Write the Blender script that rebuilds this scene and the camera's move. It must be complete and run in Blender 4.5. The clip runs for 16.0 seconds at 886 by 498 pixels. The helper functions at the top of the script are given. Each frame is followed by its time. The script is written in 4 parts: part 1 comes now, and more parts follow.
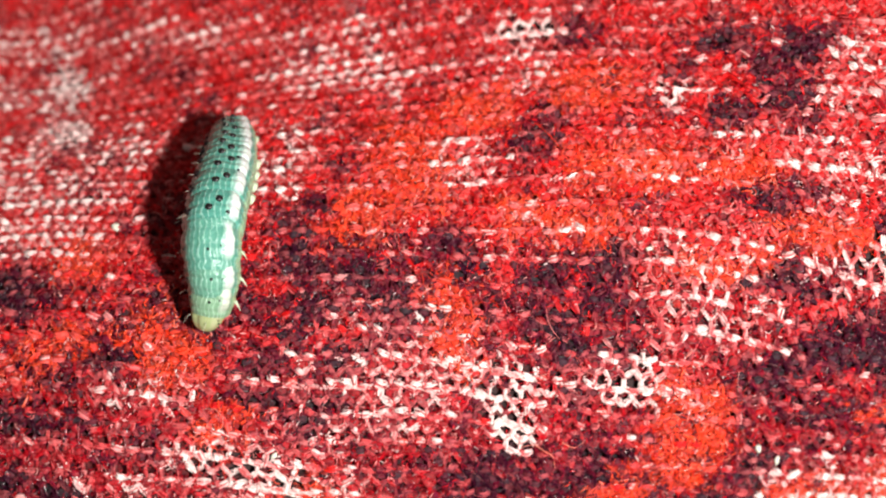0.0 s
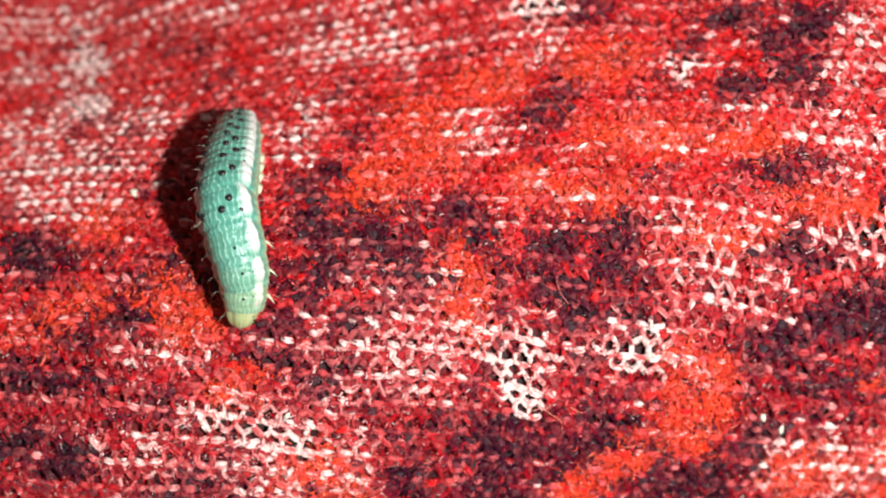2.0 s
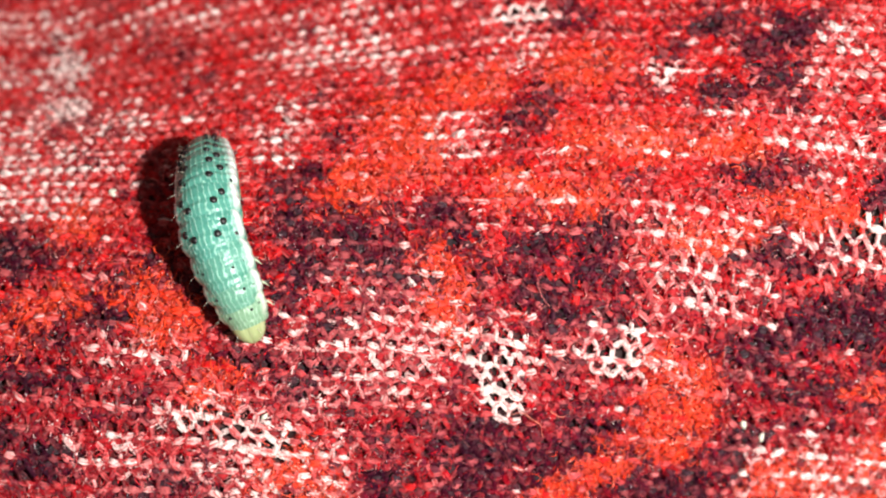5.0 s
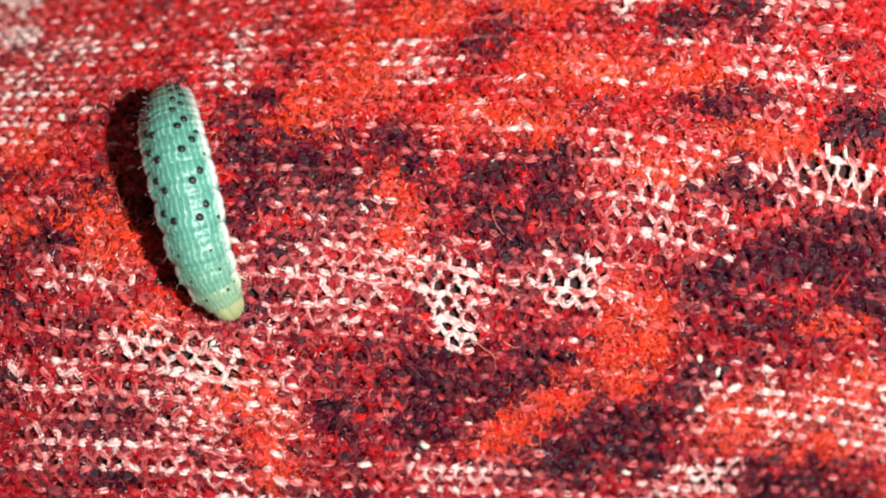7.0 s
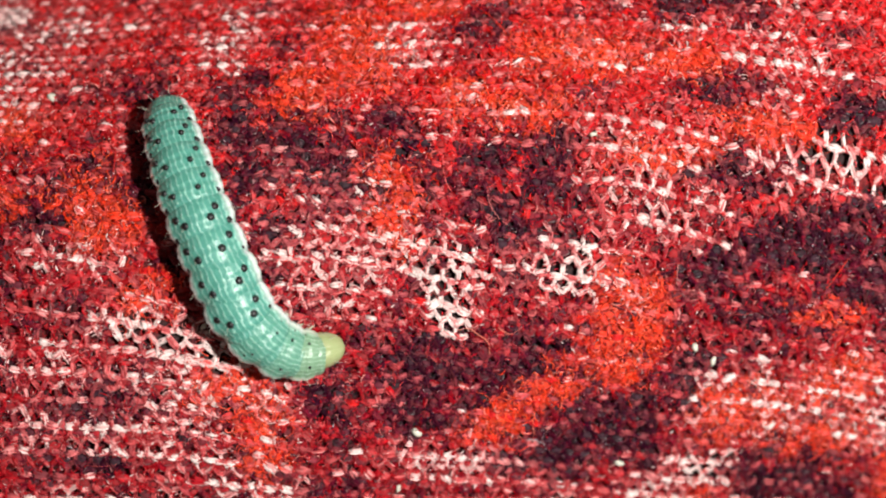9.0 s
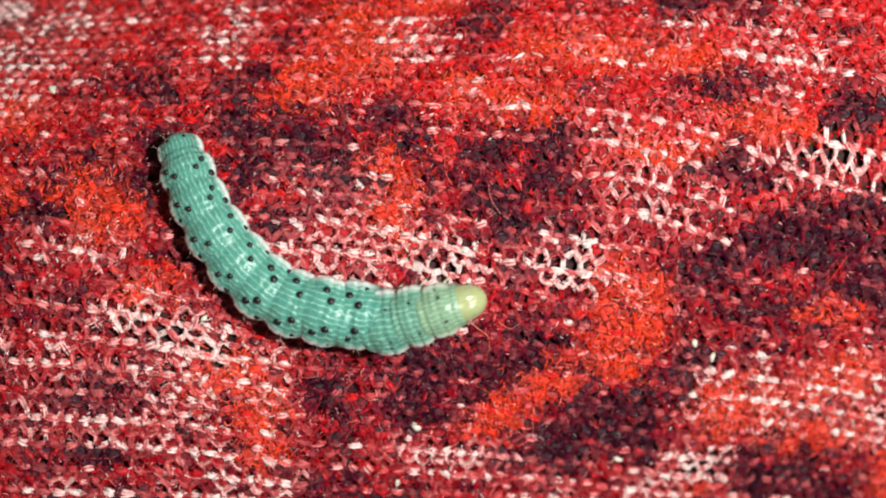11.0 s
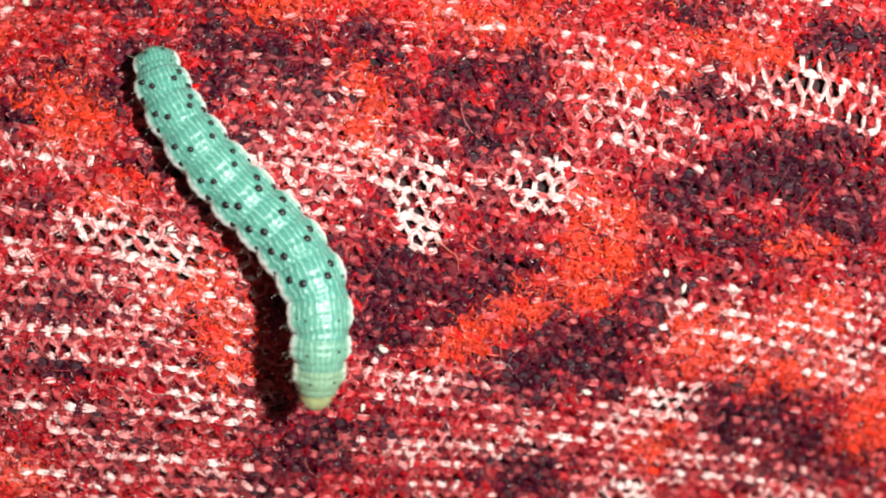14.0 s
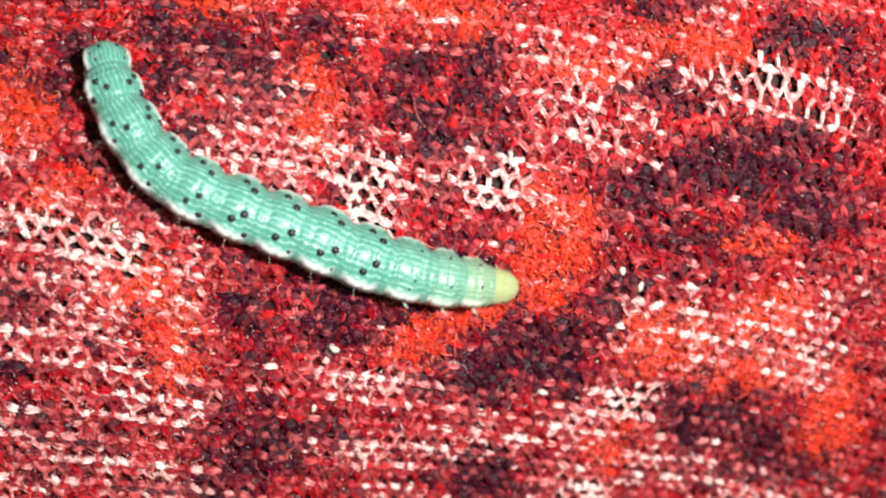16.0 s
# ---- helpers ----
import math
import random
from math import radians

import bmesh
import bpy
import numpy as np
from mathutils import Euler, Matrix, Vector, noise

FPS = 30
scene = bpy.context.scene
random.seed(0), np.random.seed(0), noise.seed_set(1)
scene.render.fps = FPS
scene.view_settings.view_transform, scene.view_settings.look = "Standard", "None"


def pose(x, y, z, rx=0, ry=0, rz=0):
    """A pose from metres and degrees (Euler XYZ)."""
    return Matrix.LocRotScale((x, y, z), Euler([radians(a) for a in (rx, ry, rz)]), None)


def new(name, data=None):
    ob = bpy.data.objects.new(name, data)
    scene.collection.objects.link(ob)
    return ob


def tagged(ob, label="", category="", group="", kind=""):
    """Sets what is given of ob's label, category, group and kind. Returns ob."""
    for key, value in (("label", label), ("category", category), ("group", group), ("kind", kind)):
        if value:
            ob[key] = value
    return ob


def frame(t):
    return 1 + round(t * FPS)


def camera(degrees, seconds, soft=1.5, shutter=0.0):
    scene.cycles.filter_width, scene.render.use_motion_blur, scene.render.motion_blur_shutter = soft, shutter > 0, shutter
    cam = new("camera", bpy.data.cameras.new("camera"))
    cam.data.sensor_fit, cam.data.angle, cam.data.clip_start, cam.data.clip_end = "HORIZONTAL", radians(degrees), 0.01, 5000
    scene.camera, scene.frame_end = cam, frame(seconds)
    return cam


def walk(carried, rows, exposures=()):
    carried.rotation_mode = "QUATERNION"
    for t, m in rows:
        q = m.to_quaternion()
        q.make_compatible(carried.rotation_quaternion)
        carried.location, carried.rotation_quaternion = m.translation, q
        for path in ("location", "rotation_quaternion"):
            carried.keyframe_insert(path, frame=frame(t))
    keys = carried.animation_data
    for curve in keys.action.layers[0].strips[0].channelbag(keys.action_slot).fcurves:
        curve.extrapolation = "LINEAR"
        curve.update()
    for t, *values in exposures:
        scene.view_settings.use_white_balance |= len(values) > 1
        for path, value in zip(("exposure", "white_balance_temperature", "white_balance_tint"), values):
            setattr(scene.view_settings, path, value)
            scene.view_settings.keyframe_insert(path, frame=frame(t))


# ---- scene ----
MM = 0.001
cam = camera(32, 16.0, soft=2.1, shutter=0.5)
cam.data.dof.use_dof, cam.data.dof.focus_distance, cam.data.dof.aperture_fstop = True, 0.0565, 56
walk(cam, [
    (0.0, pose(0.000389, 0.008348, 0.059321, -2.399, -2.496, -2.952)),
    (0.5, pose(-0.000036, 0.007636, 0.059644, -2.261, -2.379, -2.771)),
    (1.0, pose(-0.000128, 0.007141, 0.060113, -2.112, -2.116, -2.575)),
    (1.5, pose(0.000037, 0.006778, 0.060432, -1.766, -2.124, -2.452)),
    (2.0, pose(-0.000225, 0.005959, 0.060501, -1.291, -2.454, -2.250)),
    (2.5, pose(-0.000497, 0.005694, 0.060479, -0.935, -2.707, -2.092)),
    (3.0, pose(-0.000482, 0.005378, 0.060193, -0.782, -3.045, -1.988)),
    (5.5, pose(-0.000435, 0.003873, 0.060186, 0.482, -3.482, -1.516)),
    (6.0, pose(-0.000006, 0.003076, 0.059419, -0.218, -3.846, -1.269)),
    (6.5, pose(-0.000445, 0.001909, 0.059275, 0.056, -4.320, -1.026)),
    (7.0, pose(0.000529, 0.002145, 0.059343, -0.274, -4.114, -1.068)),
    (7.5, pose(0.000136, 0.001914, 0.058558, 0.003, -4.732, -0.938)),
    (8.0, pose(0.000264, 0.001924, 0.058560, 0.072, -4.779, -0.932)),
    (8.5, pose(0.000255, 0.002011, 0.058644, 0.077, -4.769, -0.883)),
    (9.0, pose(-0.000142, 0.001020, 0.058638, 0.239, -5.013, -0.531)),
    (11.5, pose(-0.000457, 0.000234, 0.058648, 0.548, -5.306, -0.125)),
    (12.0, pose(-0.000445, -0.000098, 0.058540, 0.494, -5.286, 0.016)),
    (12.5, pose(-0.000699, -0.000337, 0.058407, -0.177, -5.436, 0.320)),
    (13.0, pose(0.000491, -0.003425, 0.058303, 1.194, -5.573, 1.036)),
    (13.5, pose(0.000560, -0.003651, 0.058184, 1.387, -5.720, 1.178)),
    (14.0, pose(0.000422, -0.003693, 0.058178, 1.621, -5.642, 1.211)),
    (14.5, pose(-0.000094, -0.003516, 0.058277, 1.219, -5.402, 1.399)),
    (15.0, pose(-0.000686, -0.005603, 0.057525, 1.829, -5.735, 2.012)),
    (15.4, pose(-0.000164, -0.005330, 0.057025, 1.893, -6.420, 1.413)),
    (15.5, pose(0.000541, -0.004114, 0.057148, 1.893, -6.420, 1.413)),
    (15.6, pose(0.001069, -0.003192, 0.057240, 1.893, -6.420, 1.413)),
    (15.7, pose(0.001454, -0.002996, 0.057290, 1.893, -6.420, 1.413)),
    (15.8, pose(0.001323, -0.003454, 0.057259, 1.893, -6.420, 1.413)),
    (16.0, pose(0.001153, -0.003705, 0.057120, 1.587, -6.772, 1.197)),
], exposures=[(0.0, 0.3), (3.0, 0.3), (5.5, 0.35), (6.5, 0.25), (8.0, -0.02), (9.0, -0.04), (11.5, -0.12), (12.5, -0.03), (13.0, -0.06), (13.5, 0.17), (15.0, 0.38), (16.0, 0.38)])

# ---- light: a phone's white LED beside the lens, and a dim room ----
room = bpy.data.worlds.new("room")
scene.world = room
room.use_nodes = True
room.node_tree.nodes["Background"].inputs["Color"].default_value = (1.0, 0.80, 0.74, 1)
room.node_tree.nodes["Background"].inputs["Strength"].default_value = 0.12
led = bpy.data.lights.new("phone_light", "POINT")
led.energy, led.shadow_soft_size, led.color = 0.415, 0.0018, (1.0, 0.96, 0.90)
new("phone_light", led).location = (0.0245, 0.0040, 0.0725)


# ---- the lie of the cloth, in millimetres ----
def soft(v, a, b):
    m, h = (a + b) / 2, (b - a) / 2
    u = np.asarray(v, float) - m
    s = np.abs(u)
    return m + np.sign(u) * np.where(s < h, s, h + 3 * np.tanh((s - h) / 3))


def ground(x, y):
    """Height of the cloth: a broad fold that falls away on both sides."""
    x, y = soft(x, -12, 20), soft(y, -10, 11)
    z = 2.2126 + 0.0729 * y - 0.04298 * y**2 - 0.00073 * y**3
    return z - 0.0177 * x + 0.01819 * x * y + 0.0007 * x * y**2 - 0.006 * x**2 + 0.00022 * x**3


def waves(x, y, seed, scale, n=5):
    """A smooth random field between about -1 and 1."""
    rng = np.random.RandomState(seed)
    out = np.zeros_like(np.asarray(x, float))
    for _ in range(n * 2):
        a, f, p = rng.uniform(0, 2 * math.pi), rng.uniform(0.6, 1.7) / scale, rng.uniform(0, 6.28)
        out = out + np.sin(2 * math.pi * f * (x * math.cos(a) + y * math.sin(a)) + p)
    return out / math.sqrt(n * 2) / 1.2


# ---- the printed pattern: blots of (x, y, half length, half width, turn) ----
DARK_A = [(7.2, 4.3, 1.3, 0.7, -10), (8.7, 3.5, 1.2, 0.7, -10), (7.6, 2.1, 1.3, 0.6, -5), (6.1, 3.2, 0.5, 0.8, 0), (15.6, 3.9, 1.1, 0.4, -10), (15.6, 6.8, 0.6, 0.6, 0), (20.1, 6.1, 0.8, 0.4, -5), (17.6, 1.2, 1.6, 0.8, -8), (20.5, 2.1, 1.3, 0.6, 0), (19.1, 0.7, 1.1, 0.5, -10), (21.1, -0.4, 1.3, 0.6, -15), (22.3, 0.8, 0.7, 0.9, 0), (15.0, 0.6, 1.0, 0.6, 10), (21.8, 5.5, 0.5, 0.6, 0), (7.9, -2.7, 1.5, 0.7, -15), (7.1, -3.8, 1.0, 0.4, 0), (14.2, -3.9, 0.9, 1.1, 20), (11.5, -5.2, 1.7, 0.7, 15)]
DARK_B = [(10.0, -6.2, 1.9, 0.6, -5), (12.8, -6.4, 1.0, 0.6, 0), (9.0, -7.3, 1.4, 0.4, -10), (10.4, -10.9, 1.4, 0.8, -15), (4.3, -3.2, 1.3, 0.8, -10), (4.2, -5.1, 1.2, 0.5, -5), (1.6, -9.3, 1.7, 0.8, -5), (0.5, -10.2, 0.9, 0.5, 0), (-0.6, -11.4, 1.1, 0.4, 0), (-8.8, -4.6, 0.9, 0.3, -5), (-7.3, -4.0, 0.7, 0.3, 0), (-7.8, -6.4, 1.2, 0.3, -10), (-6.1, -8.7, 1.2, 0.3, -10), (19.3, -8.0, 1.8, 0.8, -10), (21.4, -9.4, 1.4, 0.5, -8), (18.7, -9.3, 0.7, 0.4, 0), (2.8, 5.6, 0.7, 0.6, 0), (0.8, 3.9, 1.4, 0.7, -15)]
DARK_C = [(-0.5, 4.7, 0.8, 0.6, -10), (3.9, 0.3, 0.8, 0.3, 0), (-9.1, 4.2, 1.2, 0.5, -10), (-9.4, 2.5, 0.9, 0.4, 0), (-3.5, 2.9, 0.6, 0.8, 0), (22.7, -10.5, 2.0, 0.4, -8), (9.2, 13.9, 1.0, 0.4, 0), (6.9, 9.9, 0.6, 0.7, 0), (16.2, 11.1, 0.8, 1.1, 10), (14.4, 10.6, 0.8, 0.4, -10), (17.4, 12.9, 1.1, 0.5, 20), (14.0, 13.0, 1.2, 0.4, 10), (15.7, 7.2, 1.0, 0.3, -5), (15.4, 6.3, 1.0, 0.3, -5), (10.0, 7.2, 0.8, 0.2, -5), (8.2, 5.0, 1.3, 0.4, -5), (3.1, 5.5, 0.9, 0.6, -10), (0.3, 5.5, 1.6, 0.6, -10)]
DARK_D = [(-2.1, 5.7, 1.3, 0.6, -15), (7.6, 2.4, 1.0, 0.7, 10), (8.8, 3.8, 0.6, 0.4, 0), (5.3, 4.0, 1.2, 0.3, -5), (-3.0, 3.9, 1.0, 0.7, -10), (-1.4, 2.1, 0.9, 0.4, 0), (-13.8, 4.7, 1.5, 0.5, -5), (-12.7, 2.1, 1.0, 0.3, -10), (-13.4, 0.1, 1.7, 0.3, -5), (-14.3, -2.2, 0.8, 0.5, 0), (-12.2, -3.1, 0.8, 0.4, 0), (0.7, -4.5, 1.0, 0.5, -5), (17.1, 1.2, 1.0, 0.6, -10), (15.2, 0.1, 0.7, 0.6, 0), (17.7, -1.2, 1.7, 0.5, -5), (-4.0, 0.6, 1.0, 0.3, -5), (-2.7, -0.1, 1.0, 0.3, -10)]
# shading of the fold, put into the print as further dark blots
DARK_FOLD = [(-3.4, 6.5, 0.6, 0.3, 42), (-2.3, 7.6, 0.6, 0.2, 42), (-0.9, 8.9, 0.5, 0.2, 42), (-6.2, 7.1, 0.9, 0.6, 0), (-5.8, 5.0, 0.8, 0.6, 0), (-6.3, 3.4, 0.8, 0.5, 0), (-0.3, 5.3, 1.1, 0.5, 10)]
DARKS = DARK_A + DARK_B + DARK_C + DARK_D + DARK_FOLD
ORANGE_A = [(7.8, 6.5, 1.4, 0.5, -5), (12.0, -2.6, 1.4, 1.0, 10), (12.1, -0.9, 1.0, 0.8, 0), (11.1, -0.0, 0.6, 0.4, 0), (8.6, -4.1, 1.4, 0.7, 20), (7.0, -5.5, 1.1, 0.5, 20), (16.8, -5.2, 1.6, 0.9, 10), (21.0, -4.2, 1.4, 0.7, 10), (24.6, -8.4, 1.0, 1.6, 0), (20.6, -6.5, 1.7, 0.6, 0), (3.1, 2.7, 0.6, 1.1, 10), (2.8, 4.0, 0.9, 0.4, 0), (-3.3, -3.6, 0.9, 0.6, -20), (-1.9, -5.6, 0.7, 1.3, 0), (-7.5, 2.6, 1.2, 1.0, 10), (-9.6, -10.8, 0.8, 0.7, 0)]
ORANGE_B = [(15.5, -9.7, 0.7, 0.7, 0), (16.7, 5.9, 1.5, 0.4, -10), (19.3, -1.4, 1.3, 0.3, -10), (4.4, 11.0, 1.5, 0.6, 15), (1.9, 9.0, 1.0, 1.4, 20), (-0.3, 7.0, 1.1, 0.8, 20), (10.1, 8.6, 1.7, 0.7, 0), (8.8, 11.8, 1.3, 0.6, 0), (-12.7, 2.5, 1.6, 0.5, 20), (-8.9, 3.7, 1.3, 0.5, 25), (-11.2, 6.1, 1.0, 0.5, 0), (-6.0, -0.4, 0.8, 0.5, 0), (-2.9, -3.0, 1.0, 0.5, -10), (12.9, 4.6, 1.5, 0.4, 0), (6.0, 7.0, 1.1, 0.4, 0), (14.3, 8.2, 1.3, 0.4, 0)]
ORANGES = ORANGE_A + ORANGE_B
WHITES = [(4.9, -0.5, 0.9, 1.2, 0), (9.5, 0.3, 0.8, 0.5, -10), (19.6, 4.6, 1.0, 0.8, 0), (21.9, 2.9, 0.7, 0.5, 0), (15.8, -7.8, 0.6, 0.5, 0), (6.6, 14.4, 1.4, 0.4, 0), (-13.2, 13.4, 0.7, 0.9, 0), (-12.7, 11.2, 1.1, 0.6, 0), (12.3, 11.4, 0.6, 0.4, 20), (-6.6, -1.1, 0.6, 0.4, 0), (-5.2, -1.9, 0.6, 0.3, -15), (-3.4, -2.5, 0.6, 0.4, -15), (1.2, -12.5, 0.8, 0.7, 0), (14.7, -12.1, 0.8, 0.6, 0)]
PALE_A = [(0.0, 1.0, 1.2, 0.9, -30), (1.3, 0.2, 1.0, 0.6, -20), (2.9, 1.2, 1.2, 0.6, -10), (3.9, 1.1, 0.9, 0.5, 0), (8.3, 0.5, 1.3, 0.3, -10), (10.9, -0.2, 1.3, 0.3, -10), (12.7, 5.3, 1.7, 0.5, -10), (13.1, 3.9, 1.5, 0.6, -20), (17.3, 4.4, 1.3, 0.4, -8), (19.5, 3.4, 1.3, 0.3, -5), (21.2, 3.7, 0.9, 0.6, 0), (-5.3, -1.8, 1.8, 0.6, -15), (-3.3, -2.8, 1.6, 0.8, -15), (-6.3, -3.5, 1.2, 0.3, -15), (-1.5, -4.2, 0.4, 1.0, 0), (-9.2, -3.9, 0.6, 0.3, 0)]
PALE_B = [(16.1, -4.3, 1.3, 0.6, 0), (18.6, -5.1, 1.6, 0.7, 5), (20.7, -4.9, 0.9, 0.7, 0), (14.1, -8.6, 1.0, 0.6, 20), (14.1, -11.5, 1.1, 0.6, 0), (7.2, -7.1, 1.6, 0.3, -10), (22.5, -6.2, 1.2, 0.5, 0), (-3.9, -6.5, 1.4, 0.3, -10), (-5.1, -9.6, 1.3, 0.3, -8), (-3.2, -10.5, 1.3, 0.3, -8), (4.5, -7.1, 1.3, 0.3, -8), (8.3, -9.6, 1.4, 0.3, -8), (-8.9, -8.1, 1.0, 0.3, -5), (5.6, -9.9, 1.1, 0.3, -8), (23.2, -3.7, 0.7, 0.6, 0), (-15.6, 15.7, 2.5, 0.5, 0)]
PALE_C = [(-8.5, 15.3, 2.2, 0.3, 0), (-15.6, 13.1, 1.9, 0.3, 0), (-15.0, 10.1, 1.6, 0.3, 0), (-13.5, 8.4, 2.6, 0.4, 0), (-13.0, 6.9, 1.5, 0.5, -5), (-1.8, 13.3, 1.3, 0.5, 0), (0.6, 12.9, 1.2, 0.4, 0), (-3.0, 9.5, 0.6, 1.0, -20), (-10.1, 10.4, 1.6, 0.3, 0), (-0.5, 14.8, 1.5, 0.3, 0), (6.9, 12.9, 0.8, 0.4, 30), (3.6, 8.9, 0.8, 0.5, 10), (7.2, 6.5, 1.3, 0.2, -3), (15.7, 9.5, 1.5, 0.2, -2), (19.1, 12.3, 0.6, 0.7, 0), (18.2, 10.7, 0.7, 0.3, 0)]
PALE_D = [(17.9, 8.0, 1.2, 0.3, -8), (17.3, 6.5, 0.9, 0.2, -8), (11.5, 8.3, 1.3, 0.2, -5), (0.8, 3.3, 1.3, 0.7, -10), (-0.8, 0.8, 1.5, 0.6, -10), (-2.1, -0.6, 0.9, 0.5, -10), (2.9, 1.3, 1.1, 0.6, -10), (10.0, 1.2, 1.3, 0.3, -8), (-5.6, -2.0, 1.3, 0.5, -10), (13.1, 2.0, 1.3, 0.3, -8), (-9.5, -2.7, 1.3, 0.3, -8), (-6.6, -3.6, 1.3, 0.3, -8), (12.2, 3.3, 1.3, 0.3, -10), (-8.3, 1.1, 1.1, 0.3, -8)]
PALE_E = [(-9.0, -5.5, 1.3, 0.4, -8), (-6.4, -5.0, 1.2, 0.5, -8), (-4.2, -4.4, 1.0, 0.5, -8), (-5.7, -9.5, 1.0, 0.8, 0), (-8.8, -10.8, 1.4, 0.4, -8), (-2.5, -8.0, 1.4, 0.4, -8), (-2.4, -11.6, 1.3, 0.4, -8), (4.1, -9.6, 1.3, 0.3, -8), (6.2, -12.5, 1.2, 0.5, -8), (9.9, -9.1, 1.3, 0.4, -8), (18.0, -10.4, 1.4, 0.5, -8), (22.2, -12.1, 1.3, 0.6, -8), (15.7, -8.0, 1.2, 0.5, 0)]
PALES = PALE_A + PALE_B + PALE_C + PALE_D + PALE_E


RED, ORANGE, DARK, INK = (0.57, 0.008, 0.009), (0.72, 0.038, 0.011), (0.095, 0.003, 0.017), (0.022, 0.002, 0.012)
CRIMSON, ROSE = (0.36, 0.004, 0.011), (0.74, 0.15, 0.155)
WHITE = (0.86, 0.73, 0.70)


def blots(x, y, spots, swell=1.4):
    """How far each place lies inside the blots, with ragged rims."""
    wx, wy = x + 0.35 * waves(x, y, 3, 2.0) + 0.25 * waves(x, y, 5, 0.9), y + 0.35 * waves(x, y, 4, 2.0) + 0.25 * waves(x, y, 6, 0.9)
    out = np.zeros_like(x)
    for cx, cy, a, b, turn in spots:
        c, s = math.cos(radians(turn)), math.sin(radians(turn))
        u, v = ((wx - cx) * c + (wy - cy) * s) / (a * swell), (-(wx - cx) * s + (wy - cy) * c) / (b * swell + 0.08)
        out = np.maximum(out, np.exp(-0.75 * (u * u + v * v) ** 1.4))
    return out


def step(v, a, b):
    t = np.clip((v - a) / (b - a), 0, 1)
    return (t * t * (3 - 2 * t))[..., None]


def mix(a, b, t):
    return a * (1 - t) + np.array(b) * t


def printed(x, y, ragged=0.0):
    """The print's colour, and how much white yarn shows, at places in millimetres."""
    grit = 0.0
    if ragged:
        rng = np.random.RandomState(len(x) % 1000)
        grit = ragged * rng.normal(0, 1, len(x))
        x, y = x + ragged * rng.normal(0, 1, len(x)), y + 0.6 * ragged * rng.normal(0, 1, len(x))
    dark, orange = blots(x, y, DARKS, 1.35), blots(x, y, ORANGES, 1.3)
    white, pale = blots(x, y, WHITES, 1.12), blots(x, y, PALES, 1.7)
    n1, n2, n3 = waves(x, y, 11, 3.2), waves(x * 0.75, y, 12, 1.3), waves(x * 0.6, y, 13, 0.8)
    col = np.zeros(x.shape + (3,)) + np.array(RED)
    col = mix(col, CRIMSON, 0.9 * step(5.5 - y + 2.5 * n1 + 2.0 * n2 + 1.5 * n3, -3, 4))
    col = mix(col, ORANGE, 0.95 * step(orange + 0.16 * n1 + 0.16 * n2 + 0.10 * n3, 0.15, 0.65))
    low, n4 = step(2 - y, -4, 5)[..., 0], waves(x * 0.55, y + 0.25 * x, 14, 0.9)
    deep = 0.98 * dark + 0.22 * n1 + 0.32 * n2 + (0.26 + 0.20 * low) * n3 + 0.14 * low + 0.7 * grit - 0.03 - 0.35 * orange
    col = mix(col, DARK, 0.95 * step(deep, 0.05, 0.62))
    col = mix(col, INK, 0.9 * step(deep, 0.55, 1.15))
    fibrous = step(orange + 0.2 * n1, 0.2, 0.7)[..., 0]
    pale = np.clip(0.13 + 0.05 * step(y, 5, 10)[..., 0] + 0.02 * low - 0.03 * step(x, 9, 15)[..., 0] * step(5 - y, -2, 2)[..., 0] + (0.86 + 0.22 * n4) * np.maximum(pale, white) + 0.10 * n2 + 0.13 * n4 * (0.4 + 0.6 * low) - 0.12 * step(dark, 0.3, 0.8)[..., 0] - 0.05 * fibrous, 0, 1)
    return col, pale, white


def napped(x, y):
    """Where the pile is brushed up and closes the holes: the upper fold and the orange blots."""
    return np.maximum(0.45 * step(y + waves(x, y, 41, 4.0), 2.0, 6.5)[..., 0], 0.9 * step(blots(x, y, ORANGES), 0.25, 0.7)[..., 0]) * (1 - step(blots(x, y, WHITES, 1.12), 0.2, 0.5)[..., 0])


# ---- materials ----
def material(name):
    m = bpy.data.materials.new(name)
    m.use_nodes = True
    return m, m.node_tree, m.node_tree.nodes["Principled BSDF"]


def node(tree, kind, **values):
    n = tree.nodes.new(kind)
    for key, value in values.items():
        n.inputs[key].default_value = value
    return n


